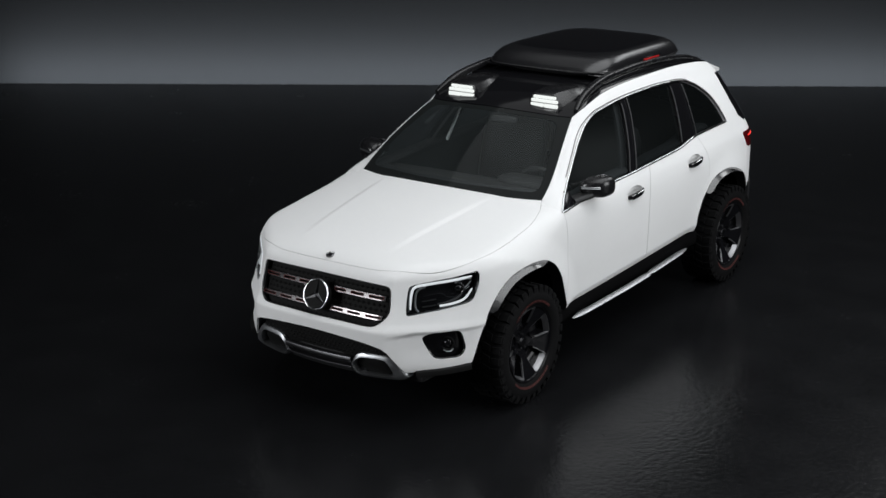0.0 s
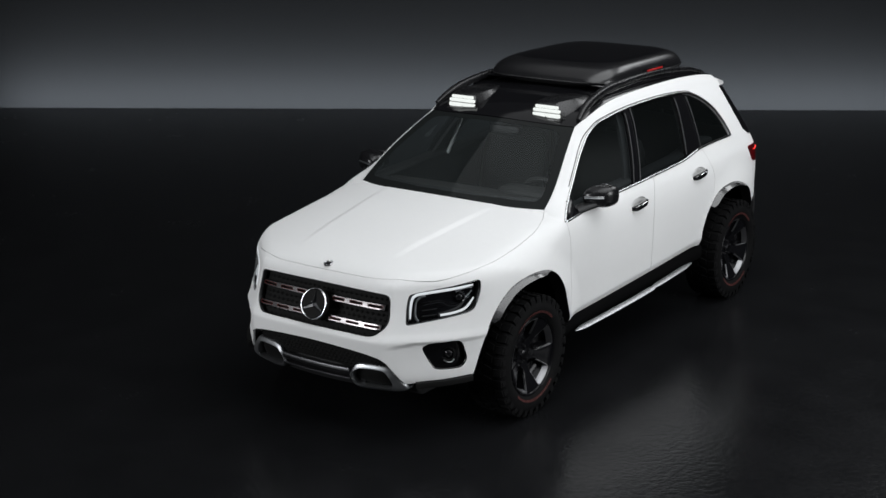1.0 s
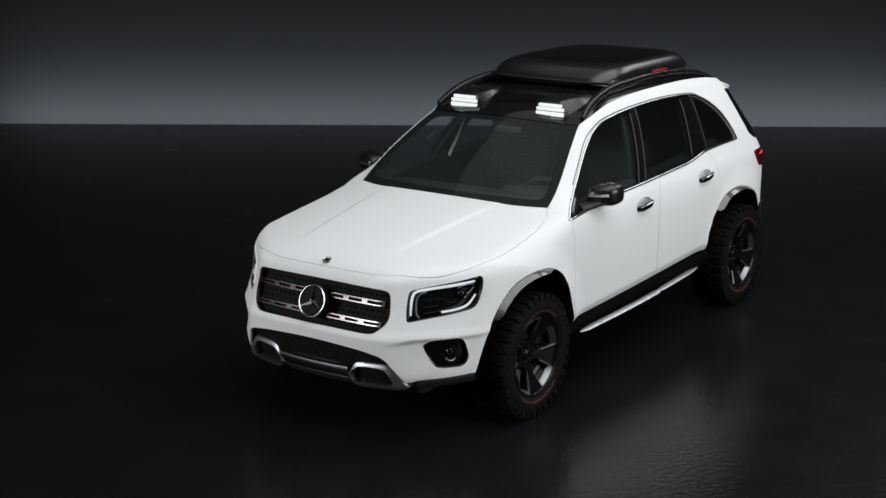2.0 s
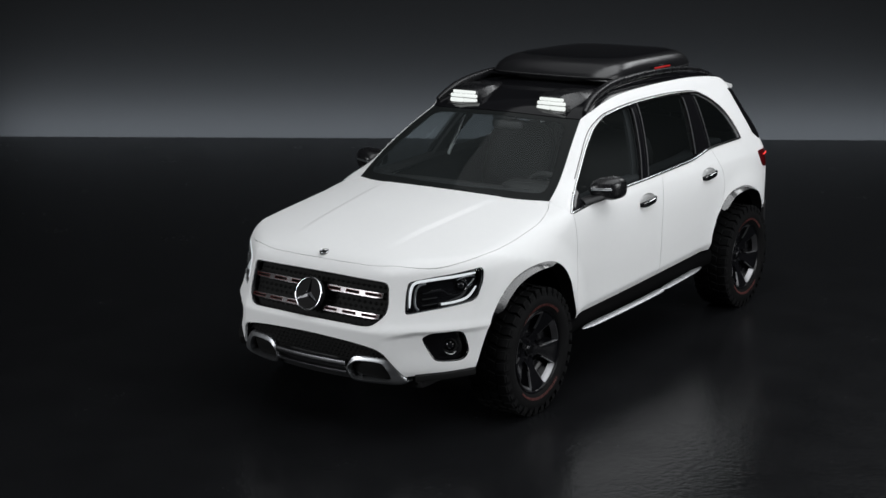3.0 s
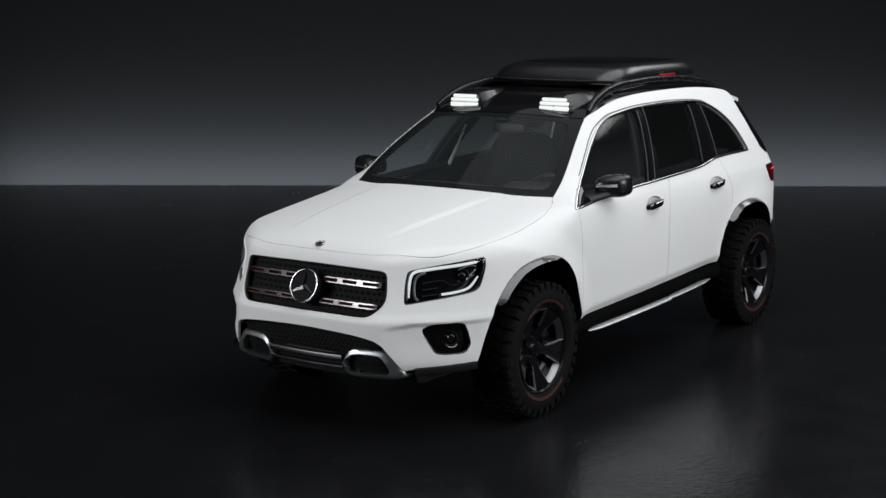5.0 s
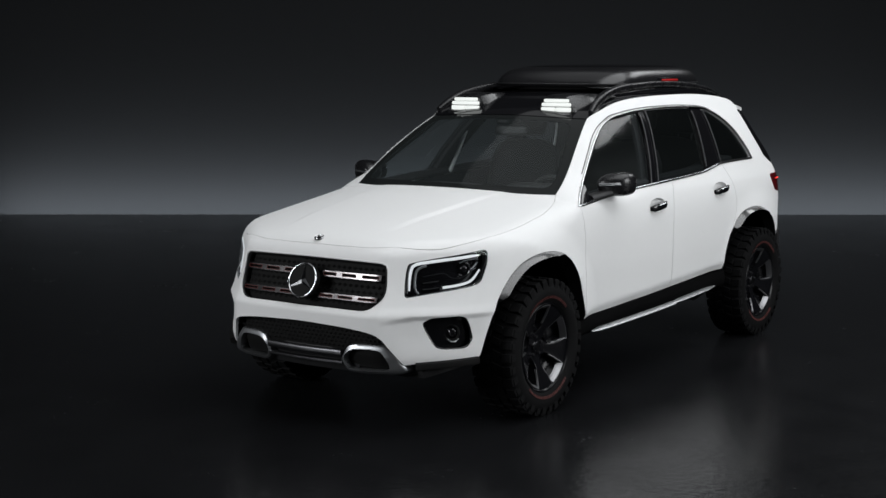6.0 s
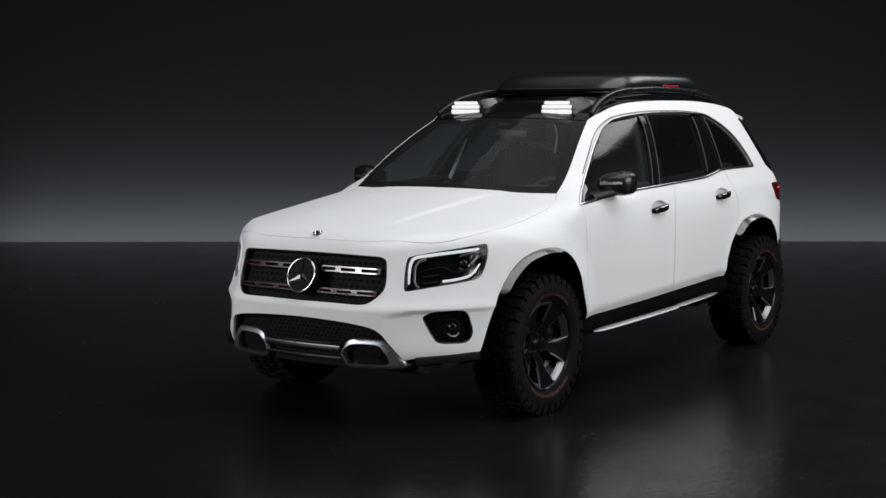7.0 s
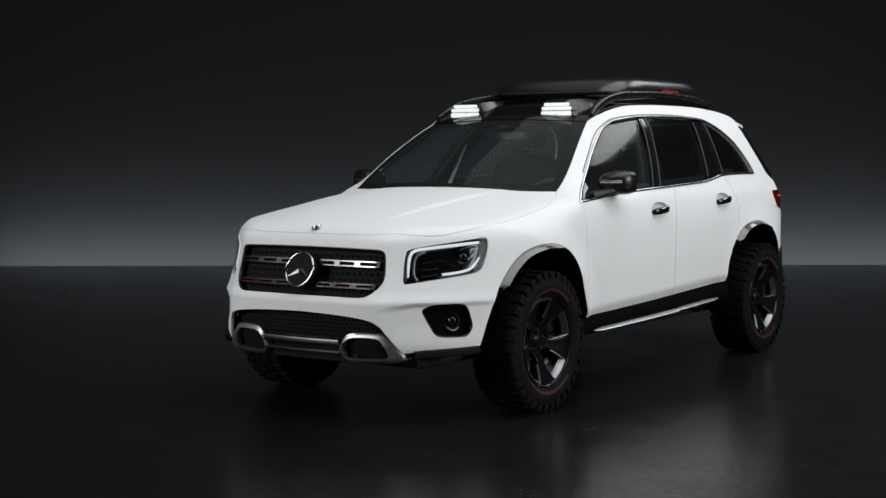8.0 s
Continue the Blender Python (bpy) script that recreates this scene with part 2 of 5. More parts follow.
def even(p, step):
    s = np.r_[0, np.cumsum(np.linalg.norm(np.diff(p, axis=0), axis=1))]
    n = max(2, int(round(s[-1] / step)) + 1)
    u = np.linspace(0, s[-1], n)
    return np.stack([np.interp(u, s, p[:, i]) for i in range(p.shape[1])], 1)


def line(*pts, step=0.02):
    return np.vstack([even(np.array(pts[i:i + 2], float), step)[(1 if i else 0):] for i in range(len(pts) - 1)])


def ring(*parts):
    """One closed outline out of curves laid end to end."""
    p = np.vstack(parts)
    keep = np.linalg.norm(p - np.roll(p, 1, axis=0), axis=1) > 1e-4
    return p[keep]


def area(p):
    return 0.5 * np.sum(p[:, 0] * np.roll(p[:, 1], -1) - np.roll(p[:, 0], -1) * p[:, 1])


def shrink(p, d):
    """The outline drawn in by d (out, if below zero)."""
    e = np.roll(p, -1, axis=0) - np.roll(p, 1, axis=0)
    n = np.stack([-e[:, 1], e[:, 0]], 1) / np.maximum(np.linalg.norm(e, axis=1), 1e-9)[:, None]
    return p + n * d * np.sign(area(p))


def within(p, loop):
    x, y = p[:, 0], p[:, 1]
    r = np.zeros(len(p), bool)
    for (x0, y0), (x1, y1) in zip(loop, np.roll(loop, -1, axis=0)):
        if y0 != y1:
            r ^= ((y0 > y) != (y1 > y)) & (x < (x1 - x0) * (y - y0) / (y1 - y0) + x0)
    return r


H2 = math.sqrt(0.5)
NOSE_Y = 0.15


def from_side(s):
    return lambda q: (np.stack([np.full(len(q), s * 1.3), q[:, 0], q[:, 1]], 1), np.tile([-s, 0.0, 0.0], (len(q), 1)))


def from_top(q):
    return np.stack([q[:, 0], q[:, 1], np.full(len(q), 2.2)], 1), np.tile([0.0, 0.0, -1.0], (len(q), 1))


def from_slant(s):
    """Looking down on one side at 45 degrees: (y, w), w = (z - |x|) / sqrt 2."""
    return lambda q: (np.stack([s * (1.6 - q[:, 1]) * H2, q[:, 0], (1.6 + q[:, 1]) * H2], 1), np.tile([-s * H2, 0.0, -H2], (len(q), 1)))


def from_front(q):
    """Round an upright axis behind the nose: (angle, z)."""
    d = np.stack([np.sin(q[:, 0]), -np.cos(q[:, 0]), 0 * q[:, 0]], 1)
    return np.stack([1.6 * d[:, 0], NOSE_Y + 1.6 * d[:, 1], q[:, 1]], 1), -d


TAIL_Y = 2.6


def from_tail(q):
    """The same round an axis before the tail."""
    d = np.stack([np.sin(q[:, 0]), np.cos(q[:, 0]), 0 * q[:, 0]], 1)
    return np.stack([1.6 * d[:, 0], TAIL_Y + 1.6 * d[:, 1], q[:, 1]], 1), -d


def to_slant(p):
    return np.stack([p[:, 1], (p[:, 2] - np.abs(p[:, 0])) * H2], 1)


def to_front(p):
    return np.stack([np.arctan2(p[:, 0], NOSE_Y - p[:, 1]), p[:, 2]], 1)


def slope(p, field=None):
    field, e, g = field or body_f, 0.0015, []
    for i in range(3):
        d = np.zeros(3)
        d[i] = e
        a, b = p + d, p - d
        g.append(field(a[:, 0], a[:, 1], a[:, 2]) - field(b[:, 0], b[:, 1], b[:, 2]))
    g = np.stack(g, 1)
    return g / np.maximum(np.linalg.norm(g, axis=1), 1e-9)[:, None]


def cut(view, outline, holes=(), step=0.022, gap=0.0, lift=0.0, thick=0.018, field=None, soft=0.0015):
    """A sheet of the body's surface inside an outline, outside its holes, with turned-in edges: points, normals, faces."""
    loops = [shrink(outline, gap)] + [shrink(h, -gap) for h in holes]
    lo, hi = loops[0].min(0), loops[0].max(0)
    gx, gy = np.meshgrid(np.arange(lo[0], hi[0], step), np.arange(lo[1], hi[1], step))
    gx = gx + step / 2 * (np.arange(gx.shape[0]) % 2)[:, None]
    g = np.stack([gx.ravel(), gy.ravel()], 1)
    ok = within(g, loops[0])
    for h in loops[1:]:
        ok &= ~within(g, h)
    g = g[ok]
    edge = np.vstack(loops)
    far = np.full(len(g), 9.0)
    for i in range(0, len(edge), 200):
        far = np.minimum(far, np.linalg.norm(g[:, None] - edge[None, i:i + 200], axis=2).min(1))
    g = g[far > step * 0.55]
    edges, n = [], 0
    for h in loops:
        edges += [(n + i, n + (i + 1) % len(h)) for i in range(len(h))]
        n += len(h)
    q = np.vstack([edge, g])
    v2, _, faces, _, _, _ = delaunay_2d_cdt([Vector(p) for p in q], edges, [], 0, 1e-6)
    q = np.array([tuple(v) for v in v2])
    f = np.array([list(t) for t in faces if len(t) == 3])
    mid = q[f].mean(1)
    ok = within(mid, loops[0])
    for h in loops[1:]:
        ok &= ~within(mid, h)
    f = f[ok]
    p, _ = meet(*view(q), field=field)
    nrm = slope(p, field)
    p = p + nrm * lift
    tri = p[f]
    turn = (np.cross(tri[:, 1] - tri[:, 0], tri[:, 2] - tri[:, 0]) * nrm[f].mean(1)).sum(1) < 0
    f[turn] = f[turn][:, ::-1]
    count = {}
    for t in f:
        for i in range(3):
            a, b = t[i], t[(i + 1) % 3]
            count[(a, b)] = count.get((a, b), 0) + 1
    rim = [(a, b) for a, b in count if (b, a) not in count]
    used = sorted({i for e in rim for i in e})
    at = {i: k for k, i in enumerate(used)}
    n = len(p)
    top = p[used] - nrm[used] * soft
    p[used] = top
    low = top - nrm[used] * thick
    points = np.vstack([p, top, low])
    polys = [tuple(t) for t in f] + [(n + at[b], n + at[a], n + len(used) + at[a], n + len(used) + at[b]) for a, b in rim]
    normals = np.vstack([nrm, nrm[used] * 0, nrm[used] * 0])
    return points, normals, polys


def skin(name, sheet, mat, parent, label=""):
    """Links such a sheet as one part."""
    points, normals, polys = sheet
    me = bpy.data.meshes.new(name)
    me.from_pydata([tuple(p) for p in points], [], [tuple(int(i) for i in f) for f in polys])
    me.polygons.foreach_set("use_smooth", [len(f) == 3 for f in polys])
    me.normals_split_custom_set_from_vertices([tuple(v) for v in normals])
    me.materials.append(mat)
    ob = new(name, me)
    ob.parent = parent
    return tagged(ob, label)


def part(name, bm, mat, parent, label="", smooth=None):
    """Links a bmesh as one part under a thing or a part; smooth: the angle in degrees up to which edges are soft."""
    me = bpy.data.meshes.new(name)
    if smooth:
        bmesh.ops.recalc_face_normals(bm, faces=bm.faces)
        for f in bm.faces:
            f.smooth = True
        for e in bm.edges:
            e.smooth = len(e.link_faces) == 2 and e.calc_face_angle(0) < radians(smooth)
    bm.to_mesh(me)
    bm.free()
    me.materials.append(mat)
    ob = new(name, me)
    ob.parent = parent
    return tagged(ob, label)


def sweep(path, section, up=(0, 0, 1), closed=False, scale=None, caps=True):
    """A bmesh: a cross-section (pairs: across, up) drawn along a path."""
    p, sec, up = np.array(path, float), np.array(section, float), np.array(up, float)
    n = len(p)
    t = np.roll(p, -1, axis=0) - np.roll(p, 1, axis=0) if closed else np.gradient(p, axis=0)
    t = t / np.linalg.norm(t, axis=1)[:, None]
    side = np.cross(t, up)
    side = side / np.maximum(np.linalg.norm(side, axis=1), 1e-9)[:, None]
    top = np.cross(side, t)
    k = np.ones(n) if scale is None else np.interp(np.linspace(0, 1, n), np.linspace(0, 1, len(scale)), scale)
    bm = bmesh.new()
    rows = [[bm.verts.new(p[i] + k[i] * (side[i] * a + top[i] * b)) for a, b in sec] for i in range(n)]
    m = len(sec)
    for i in range(n if closed else n - 1):
        a, b = rows[i], rows[(i + 1) % n]
        for j in range(m):
            bm.faces.new((a[j], a[(j + 1) % m], b[(j + 1) % m], b[j]))
    if caps and not closed:
        bm.faces.new(rows[0][::-1])
        bm.faces.new(rows[-1])
    return bm


def oval(a, b, n=12, power=2.0):
    t = np.linspace(0, 2 * math.pi, n, endpoint=False)
    c, s = np.cos(t), np.sin(t)
    return np.stack([a * np.sign(c) * np.abs(c) ** (2 / power), b * np.sign(s) * np.abs(s) ** (2 / power)], 1)


def lathe(profile, seg=64, axis_x=True):
    """A bmesh: a profile of (radius, along) turned round the x axis."""
    bm = bmesh.new()
    rows = [[bm.verts.new((x, r * math.sin(a), r * math.cos(a))) for r, x in profile] for a in np.linspace(0, 2 * math.pi, seg, endpoint=False)]
    for i in range(seg):
        a, b = rows[i], rows[(i + 1) % seg]
        for j in range(len(profile) - 1):
            bm.faces.new((a[j], a[j + 1], b[j + 1], b[j]))
    return bm


def prism(outline, lo, hi, bevel=0.0, seg=2):
    """A bmesh: a flat outline (y, z) made thick from x = lo to x = hi."""
    bm = bmesh.new()
    a = [bm.verts.new((lo, y, z)) for y, z in outline]
    b = [bm.verts.new((hi, y, z)) for y, z in outline]
    bm.faces.new(a[::-1])
    bm.faces.new(b)
    n = len(a)
    for i in range(n):
        bm.faces.new((a[i], a[(i + 1) % n], b[(i + 1) % n], b[i]))
    bmesh.ops.recalc_face_normals(bm, faces=bm.faces)
    if bevel:
        es = [e for e in bm.edges if e.calc_face_angle(0) > 0.5]
        bmesh.ops.bevel(bm, geom=es, offset=bevel, segments=seg, affect="EDGES", profile=0.5, clamp_overlap=True)
    return bm


def lump(lo, hi, power=4.0, n=24, m=12):
    """A bmesh: a rounded block between two corners."""
    c, h = (np.array(lo) + np.array(hi)) / 2, (np.array(hi) - np.array(lo)) / 2
    bm = bmesh.new()
    bmesh.ops.create_uvsphere(bm, u_segments=n, v_segments=m, radius=1)
    for v in bm.verts:
        d = np.array(v.co)
        r = (np.abs(d) ** power).sum() ** (-1 / power)
        v.co = c + h * d * r
    return bm


def moved(bm, m):
    bmesh.ops.transform(bm, matrix=m, verts=bm.verts)
    return bm


# ---- the studio ----
def box(bm, lo, hi, bevel=0.0, seg=2):
    r = bmesh.ops.create_cube(bm, size=1, matrix=Matrix.LocRotScale([(a + b) / 2 for a, b in zip(lo, hi)], None, [b - a for a, b in zip(lo, hi)]))
    if bevel:
        es = list({e for v in r["verts"] for e in v.link_edges})
        bmesh.ops.bevel(bm, geom=es, offset=bevel, segments=seg, affect="EDGES", profile=0.5)


def slab(name, lo, hi, mat, label, category):
    """A thick slab in the studio's own axes: along the backdrop, away from the door, up."""
    bm = bmesh.new()
    box(bm, lo, hi)
    bmesh.ops.transform(bm, matrix=Matrix(((SIDE.x, BACK.x, 0, 0), (SIDE.y, BACK.y, 0, 0), (0, 0, 1, 0), (0, 0, 0, 1))), verts=bm.verts)
    me = bpy.data.meshes.new(name)
    bm.to_mesh(me)
    bm.free()
    me.materials.append(mat)
    return tagged(new(name, me), label, category, kind="structure")


slab("floor", (-22, -16, -0.2), (22, WALL_D, 0), FLOOR, "polished black studio floor with faint ripples", "floor")
slab("wall_back", (-22, WALL_D + 1.2, -0.8), (22, WALL_D + 1.5, 9.0), WALL, "grey studio backdrop washed with light from its foot", "wall")
slab("light_trough", (-22, WALL_D + 0.002, -0.8), (22, WALL_D + 1.2, -0.6), LINER, "dark light trough behind the floor's edge", "floor")
slab("wall_front", (-22, -16.3, -0.2), (22, -16, 9.0), STUDIO, "black studio wall", "wall")
slab("wall_left", (-22.3, -16, -0.8), (-22, WALL_D + 1.5, 9.0), STUDIO, "black studio wall", "wall")
slab("wall_right", (22, -16, -0.8), (22.3, WALL_D + 1.5, 9.0), STUDIO, "black studio wall", "wall")
slab("ceiling", (-22.3, -16.3, 9.0), (22.3, WALL_D + 1.5, 9.3), STUDIO, "black studio ceiling", "ceiling")


# ---- the car ----
car = tagged(new("car"), "satin white off-road concept car with black roof box and knobbly tyres", "car")
car.location = (0, 0, -0.02)

# seams, as places on the body's left side; the right side is its mirror
hood_edge = spline([(0.69, 0.435), (0.740, 0.335), (0.780, 0.19), (0.794, 0.02), (0.798, -0.16), (0.786, -0.33), (0.745, -0.47), (0.66, -0.60), (0.53, -0.712), (0.38, -0.776), (0.19, -0.794), (0.0, -0.797)])
SPLIT = int(np.argmin(np.abs(hood_edge[:, 1] + 0.36) + (hood_edge[:, 0] < 0.6)))
cowl_edge = spline([(0.0, 0.315), (0.2, 0.322), (0.376, 0.343), (0.55, 0.385), (0.69, 0.435)])
hood_edge3 = meet(*from_top(hood_edge))[0]
door_front = [(0.445, 1.085), (0.459, 1.0), (0.468, 0.87), (0.468, 0.72), (0.464, 0.58), (0.483, 0.457)]
arch_front = [(-0.497, 0.414), (-0.448, 0.552), (-0.400, 0.661), (-0.342, 0.741), (-0.285, 0.797), (-0.203, 0.850), (-0.092, 0.882),
              (0.033, 0.889), (0.172, 0.866), (0.287, 0.806), (0.365, 0.710), (0.417, 0.600), (0.483, 0.457)]
arch_rear = [(2.297, 0.526), (2.306, 0.632), (2.358, 0.742), (2.463, 0.840), (2.592, 0.893), (2.771, 0.903), (2.941, 0.863), (3.09, 0.79), (3.19, 0.68), (3.26, 0.53)]
belt = [(0.439, 1.089), (0.748, 1.112), (1.112, 1.135), (1.504, 1.151), (1.987, 1.170), (2.150, 1.185), (2.300, 1.206), (2.40, 1.213), (2.60, 1.217), (2.880, 1.217)]
window_top = [(2.880, 1.217), (2.876, 1.244), (2.843, 1.319), (2.780, 1.41), (2.684, 1.483), (2.591, 1.529), (2.470, 1.562), (2.137, 1.579), (1.739, 1.577),
              (1.466, 1.565), (1.333, 1.553), (1.210, 1.537), (1.097, 1.499), (1.011, 1.449), (0.920, 1.397), (0.838, 1.344), (0.761, 1.291), (0.687, 1.239), (0.604, 1.188), (0.509, 1.138), (0.439, 1.089)]
centre_seam = [(1.60, 1.155), (1.557, 1.018), (1.542, 0.80), (1.562, 0.491)]
sill = [(0.483, 0.457), (1.063, 0.470), (1.562, 0.491), (2.297, 0.526)]
rear_seam = [(2.36, 1.211), (2.42, 1.12), (2.47, 1.0), (2.455, 0.88), (2.358, 0.742)]
screen_edge = [(0.69, 0.437), (0.682, 0.530), (0.657, 0.650), (0.603, 0.835), (0.545, 1.030)]
roof_edge = [(0.545, 1.030), (0.560, 1.12), (0.555, 1.25), (0.542, 1.42), (0.530, 1.70), (0.525, 2.10), (0.522, 2.6), (0.522, 2.9), (0.523, 3.09)]
screen_top = spline([(0.0, 0.967), (0.2, 0.973), (0.4, 0.995), (0.545, 1.030)])
roof_side, screen_side = spline(roof_edge), spline(screen_edge)


def side3(s, p):
    return meet(*from_side(s)(np.asarray(p)))[0]


CUPS = ((1.345, 1.021), (2.238, 1.055))


def cup_loop(y, z, k=1.0):
    t = np.linspace(0, 2 * math.pi, 44, endpoint=False)
    return np.stack([y + k * 0.100 * np.cos(t), z + 0.002 + k * 0.040 * np.sin(t)], 1)


def top3(p):
    return meet(*from_top(np.asarray(p)))[0]


def both(half):
    """A loop and its mirror across the car's middle, from a half that starts and ends on it."""
    return ring(half, half[::-1] * (-1, 1))


# joint between nose and wing, from the hood's seam down to the arch
joint = [to_slant(hood_edge3[SPLIT:SPLIT + 1])[0], to_slant(side3(1, [(-0.385, 0.86)]))[0], to_slant(side3(1, [(-0.372, 0.703)]))[0]]
joint3 = meet(*from_slant(1)(spline(joint)))[0]
arch_hi, arch_lo = spline([(-0.372, 0.703)] + arch_front[3:]), spline([(-0.372, 0.703)] + arch_front[:3][::-1])

hood_gap = np.vstack([hood_edge3[:-1], hood_edge3[::-1] * (-1, 1, 1)])
part("hood_seal", sweep(hood_gap - slope(hood_gap) * 0.010, oval(0.0036, 0.004, 6)), LINER, car, "dark rubber seal in the hood's gap", 60)
hood = skin("hood", cut(from_top, both(np.vstack([cowl_edge, hood_edge])), gap=0.0022, step=0.018), WHITE, car)

TAIL_A = 0.86
tail_line = spline([(TAIL_A - 0.09, 1.545), (TAIL_A - 0.04, 1.40), (TAIL_A, 1.2), (TAIL_A, 0.9), (TAIL_A, 0.53)])
tail_line3 = meet(*from_tail(tail_line))[0]
for s in (1, -1):
    wing = ring(to_slant(hood_edge3[:SPLIT + 1]), to_slant(joint3), to_slant(side3(1, arch_hi)), to_slant(side3(1, spline(door_front[::-1]))),
                to_slant(side3(1, [(0.445, 1.085)])))
    skin("front_wing", cut(from_slant(s), wing, gap=0.0), WHITE, car)
    fd = ring(spline(belt[:4] + [(1.60, 1.155)]), spline(centre_seam), spline([(1.562, 0.491), (1.063, 0.470), sill[0]]), spline(door_front[::-1]))
    door = skin("front_door", cut(from_side(s), fd, [cup_loop(*CUPS[0])], gap=0.0022, thick=0.012, step=0.016), WHITE, car)
    rd = ring(spline([(1.60, 1.155)] + belt[4:7] + [(2.36, 1.211)]), spline(rear_seam), spline(arch_rear[:3][::-1]),
              spline([sill[3], (1.9, 0.507), (1.562, 0.491)]), spline(centre_seam[::-1]))
    rear_door = skin("rear_door", cut(from_side(s), rd, [cup_loop(*CUPS[1])], gap=0.0022, thick=0.012, step=0.016), WHITE, car)
    frame_loop = ring(to_slant(top3(screen_side)), to_slant(top3(roof_side)), to_slant(tail_line3),
                      to_slant(side3(1, spline(arch_rear[2:][::-1]))), to_slant(side3(1, spline(rear_seam[::-1]))),
                      to_slant(side3(1, spline([(2.36, 1.211), (2.40, 1.213), (2.6, 1.217), (2.880, 1.217)]))), to_slant(side3(1, spline(window_top))))
    sheet_ = cut(from_slant(s), frame_loop, gap=0.001)
    skin("side_frame", sheet_, WHITE, car)
    skin("pillar_lining", cut(from_slant(s), frame_loop, lift=-0.025, thick=0.004, step=0.03), LINER, car, "dark cloth pillar and roof edge lining")
    lining = ring(spline(belt), line((2.88, 1.217), (2.87, 0.96), (2.42, 0.92), (2.24, 0.66), (0.56, 0.60), (0.56, 0.90), (0.439, 1.089)))
    skin("door_lining", cut(from_side(s), lining, lift=-0.06, thick=0.004, step=0.03), LINER, car, "dark inner door lining")

    # side windows: three panes, dark pillars between, bright trim all round
    wt, bt = spline(window_top), spline(belt)

    def between(front, rear):
        """The stretch of the window band behind one slanting line and before another."""
        loop = ring(bt, wt)
        def clip(lp, a, b, sign):
            out = []
            d = lambda q: sign * ((b[0] - a[0]) * (q[1] - a[1]) - (b[1] - a[1]) * (q[0] - a[0]))
            for q0, q1 in zip(lp, np.roll(lp, -1, axis=0)):
                d0, d1 = d(q0), d(q1)
                if d0 >= 0:
                    out.append(q0)
                if d0 * d1 < 0:
                    out.append(q0 + (q1 - q0) * d0 / (d0 - d1))
            return np.array(out)
        if front is not None:
            loop = clip(loop, front[0], front[1], -1)
        if rear is not None:
            loop = clip(loop, rear[0], rear[1], 1)
        closed = np.vstack([loop, loop[:1]])
        return ring(even(closed, 0.02)[:-1])
    B0, B1 = ((1.30, 1.10), (1.60, 1.60)), ((1.385, 1.10), (1.685, 1.60))
    C0, C1 = ((2.07, 1.10), (2.315, 1.60)), ((2.32, 1.10), (2.47, 1.60))
    for nm, a, b, pane in (("front_side_window", None, B0, GLASS), ("rear_side_window", B1, C0, PRIVACY), ("quarter_window", C1, None, PRIVACY)):
        skin(nm, cut(from_side(s), between(a, b), gap=0.003, lift=-0.014, thick=0.004, field=pane_f), pane, car, "tinted side window glass")
    for a, b in ((B0, B1), (C0, C1)):
        skin("window_pillar", cut(from_side(s), between(a, b), gap=0.002, lift=-0.004, thick=0.03, field=side_f), GLOSS, car, "gloss black window pillar")
    skin("pillar_lining", cut(from_side(s), between(((1.26, 1.10), (1.56, 1.60)), ((1.42, 1.10), (1.72, 1.60))), lift=-0.045, thick=0.02, step=0.04), LINER, car, "dark pillar lining")
    ledge = side3(s, spline([(0.50, 1.10)] + belt[1:9], 0.08))
    part("door_ledge", sweep(ledge - (s * 0.075, 0, -0.008), oval(0.05, 0.022, 10, 3)), LINER, car, "dark padded door ledge", 60)
    for q in (((1.30, 1.10), (1.60, 1.60)), ((1.385, 1.10), (1.685, 1.60)), ((2.07, 1.10), (2.315, 1.60)), ((2.32, 1.10), (2.47, 1.60))):
        e = line(*q, step=0.03)
        e = e[within(e, ring(bt, wt))]
        p3 = side3(s, e)
        part("window_seal", sweep(p3 + slope(p3) * 0.002, oval(0.005, 0.004, 8), up=slope(p3)[0]), DARK_TRIM, car, "dark satin window seal", 60)
    ch = ring(bt, wt)
    ch3 = side3(s, ch)
    nn = slope(ch3)
    n0 = len(bt)
    cut_low, cut_top = int(np.argmax(ch[:n0, 0] > 2.31)), n0 + int(np.argmax(ch[n0:, 0] < 2.33))
    bright, dark = np.vstack([ch3[cut_top:], ch3[:cut_low]]) + nn.mean(0) * 0.001, ch3[cut_low - 1:cut_top + 1] + nn.mean(0) * 0.001
    part("window_trim", sweep(bright, oval(0.0075, 0.005, 8), up=nn.mean(0)), TRIM, car, "bright polished trim round the side windows", 60)
    part("window_trim", sweep(dark, oval(0.0075, 0.005, 8), up=nn.mean(0)), DARK_TRIM, car, "dark trim round the rear quarter window", 60)
    out2 = shrink(ch, -0.0115)[len(bt) + 3:]
    out3 = side3(s, out2[out2[:, 0] > 0.66])
    part("roof_seam", sweep(out3, oval(0.0032, 0.0026, 6), up=slope(out3).mean(0)), PLASTIC, car, "dark seam above the window trim", 60)

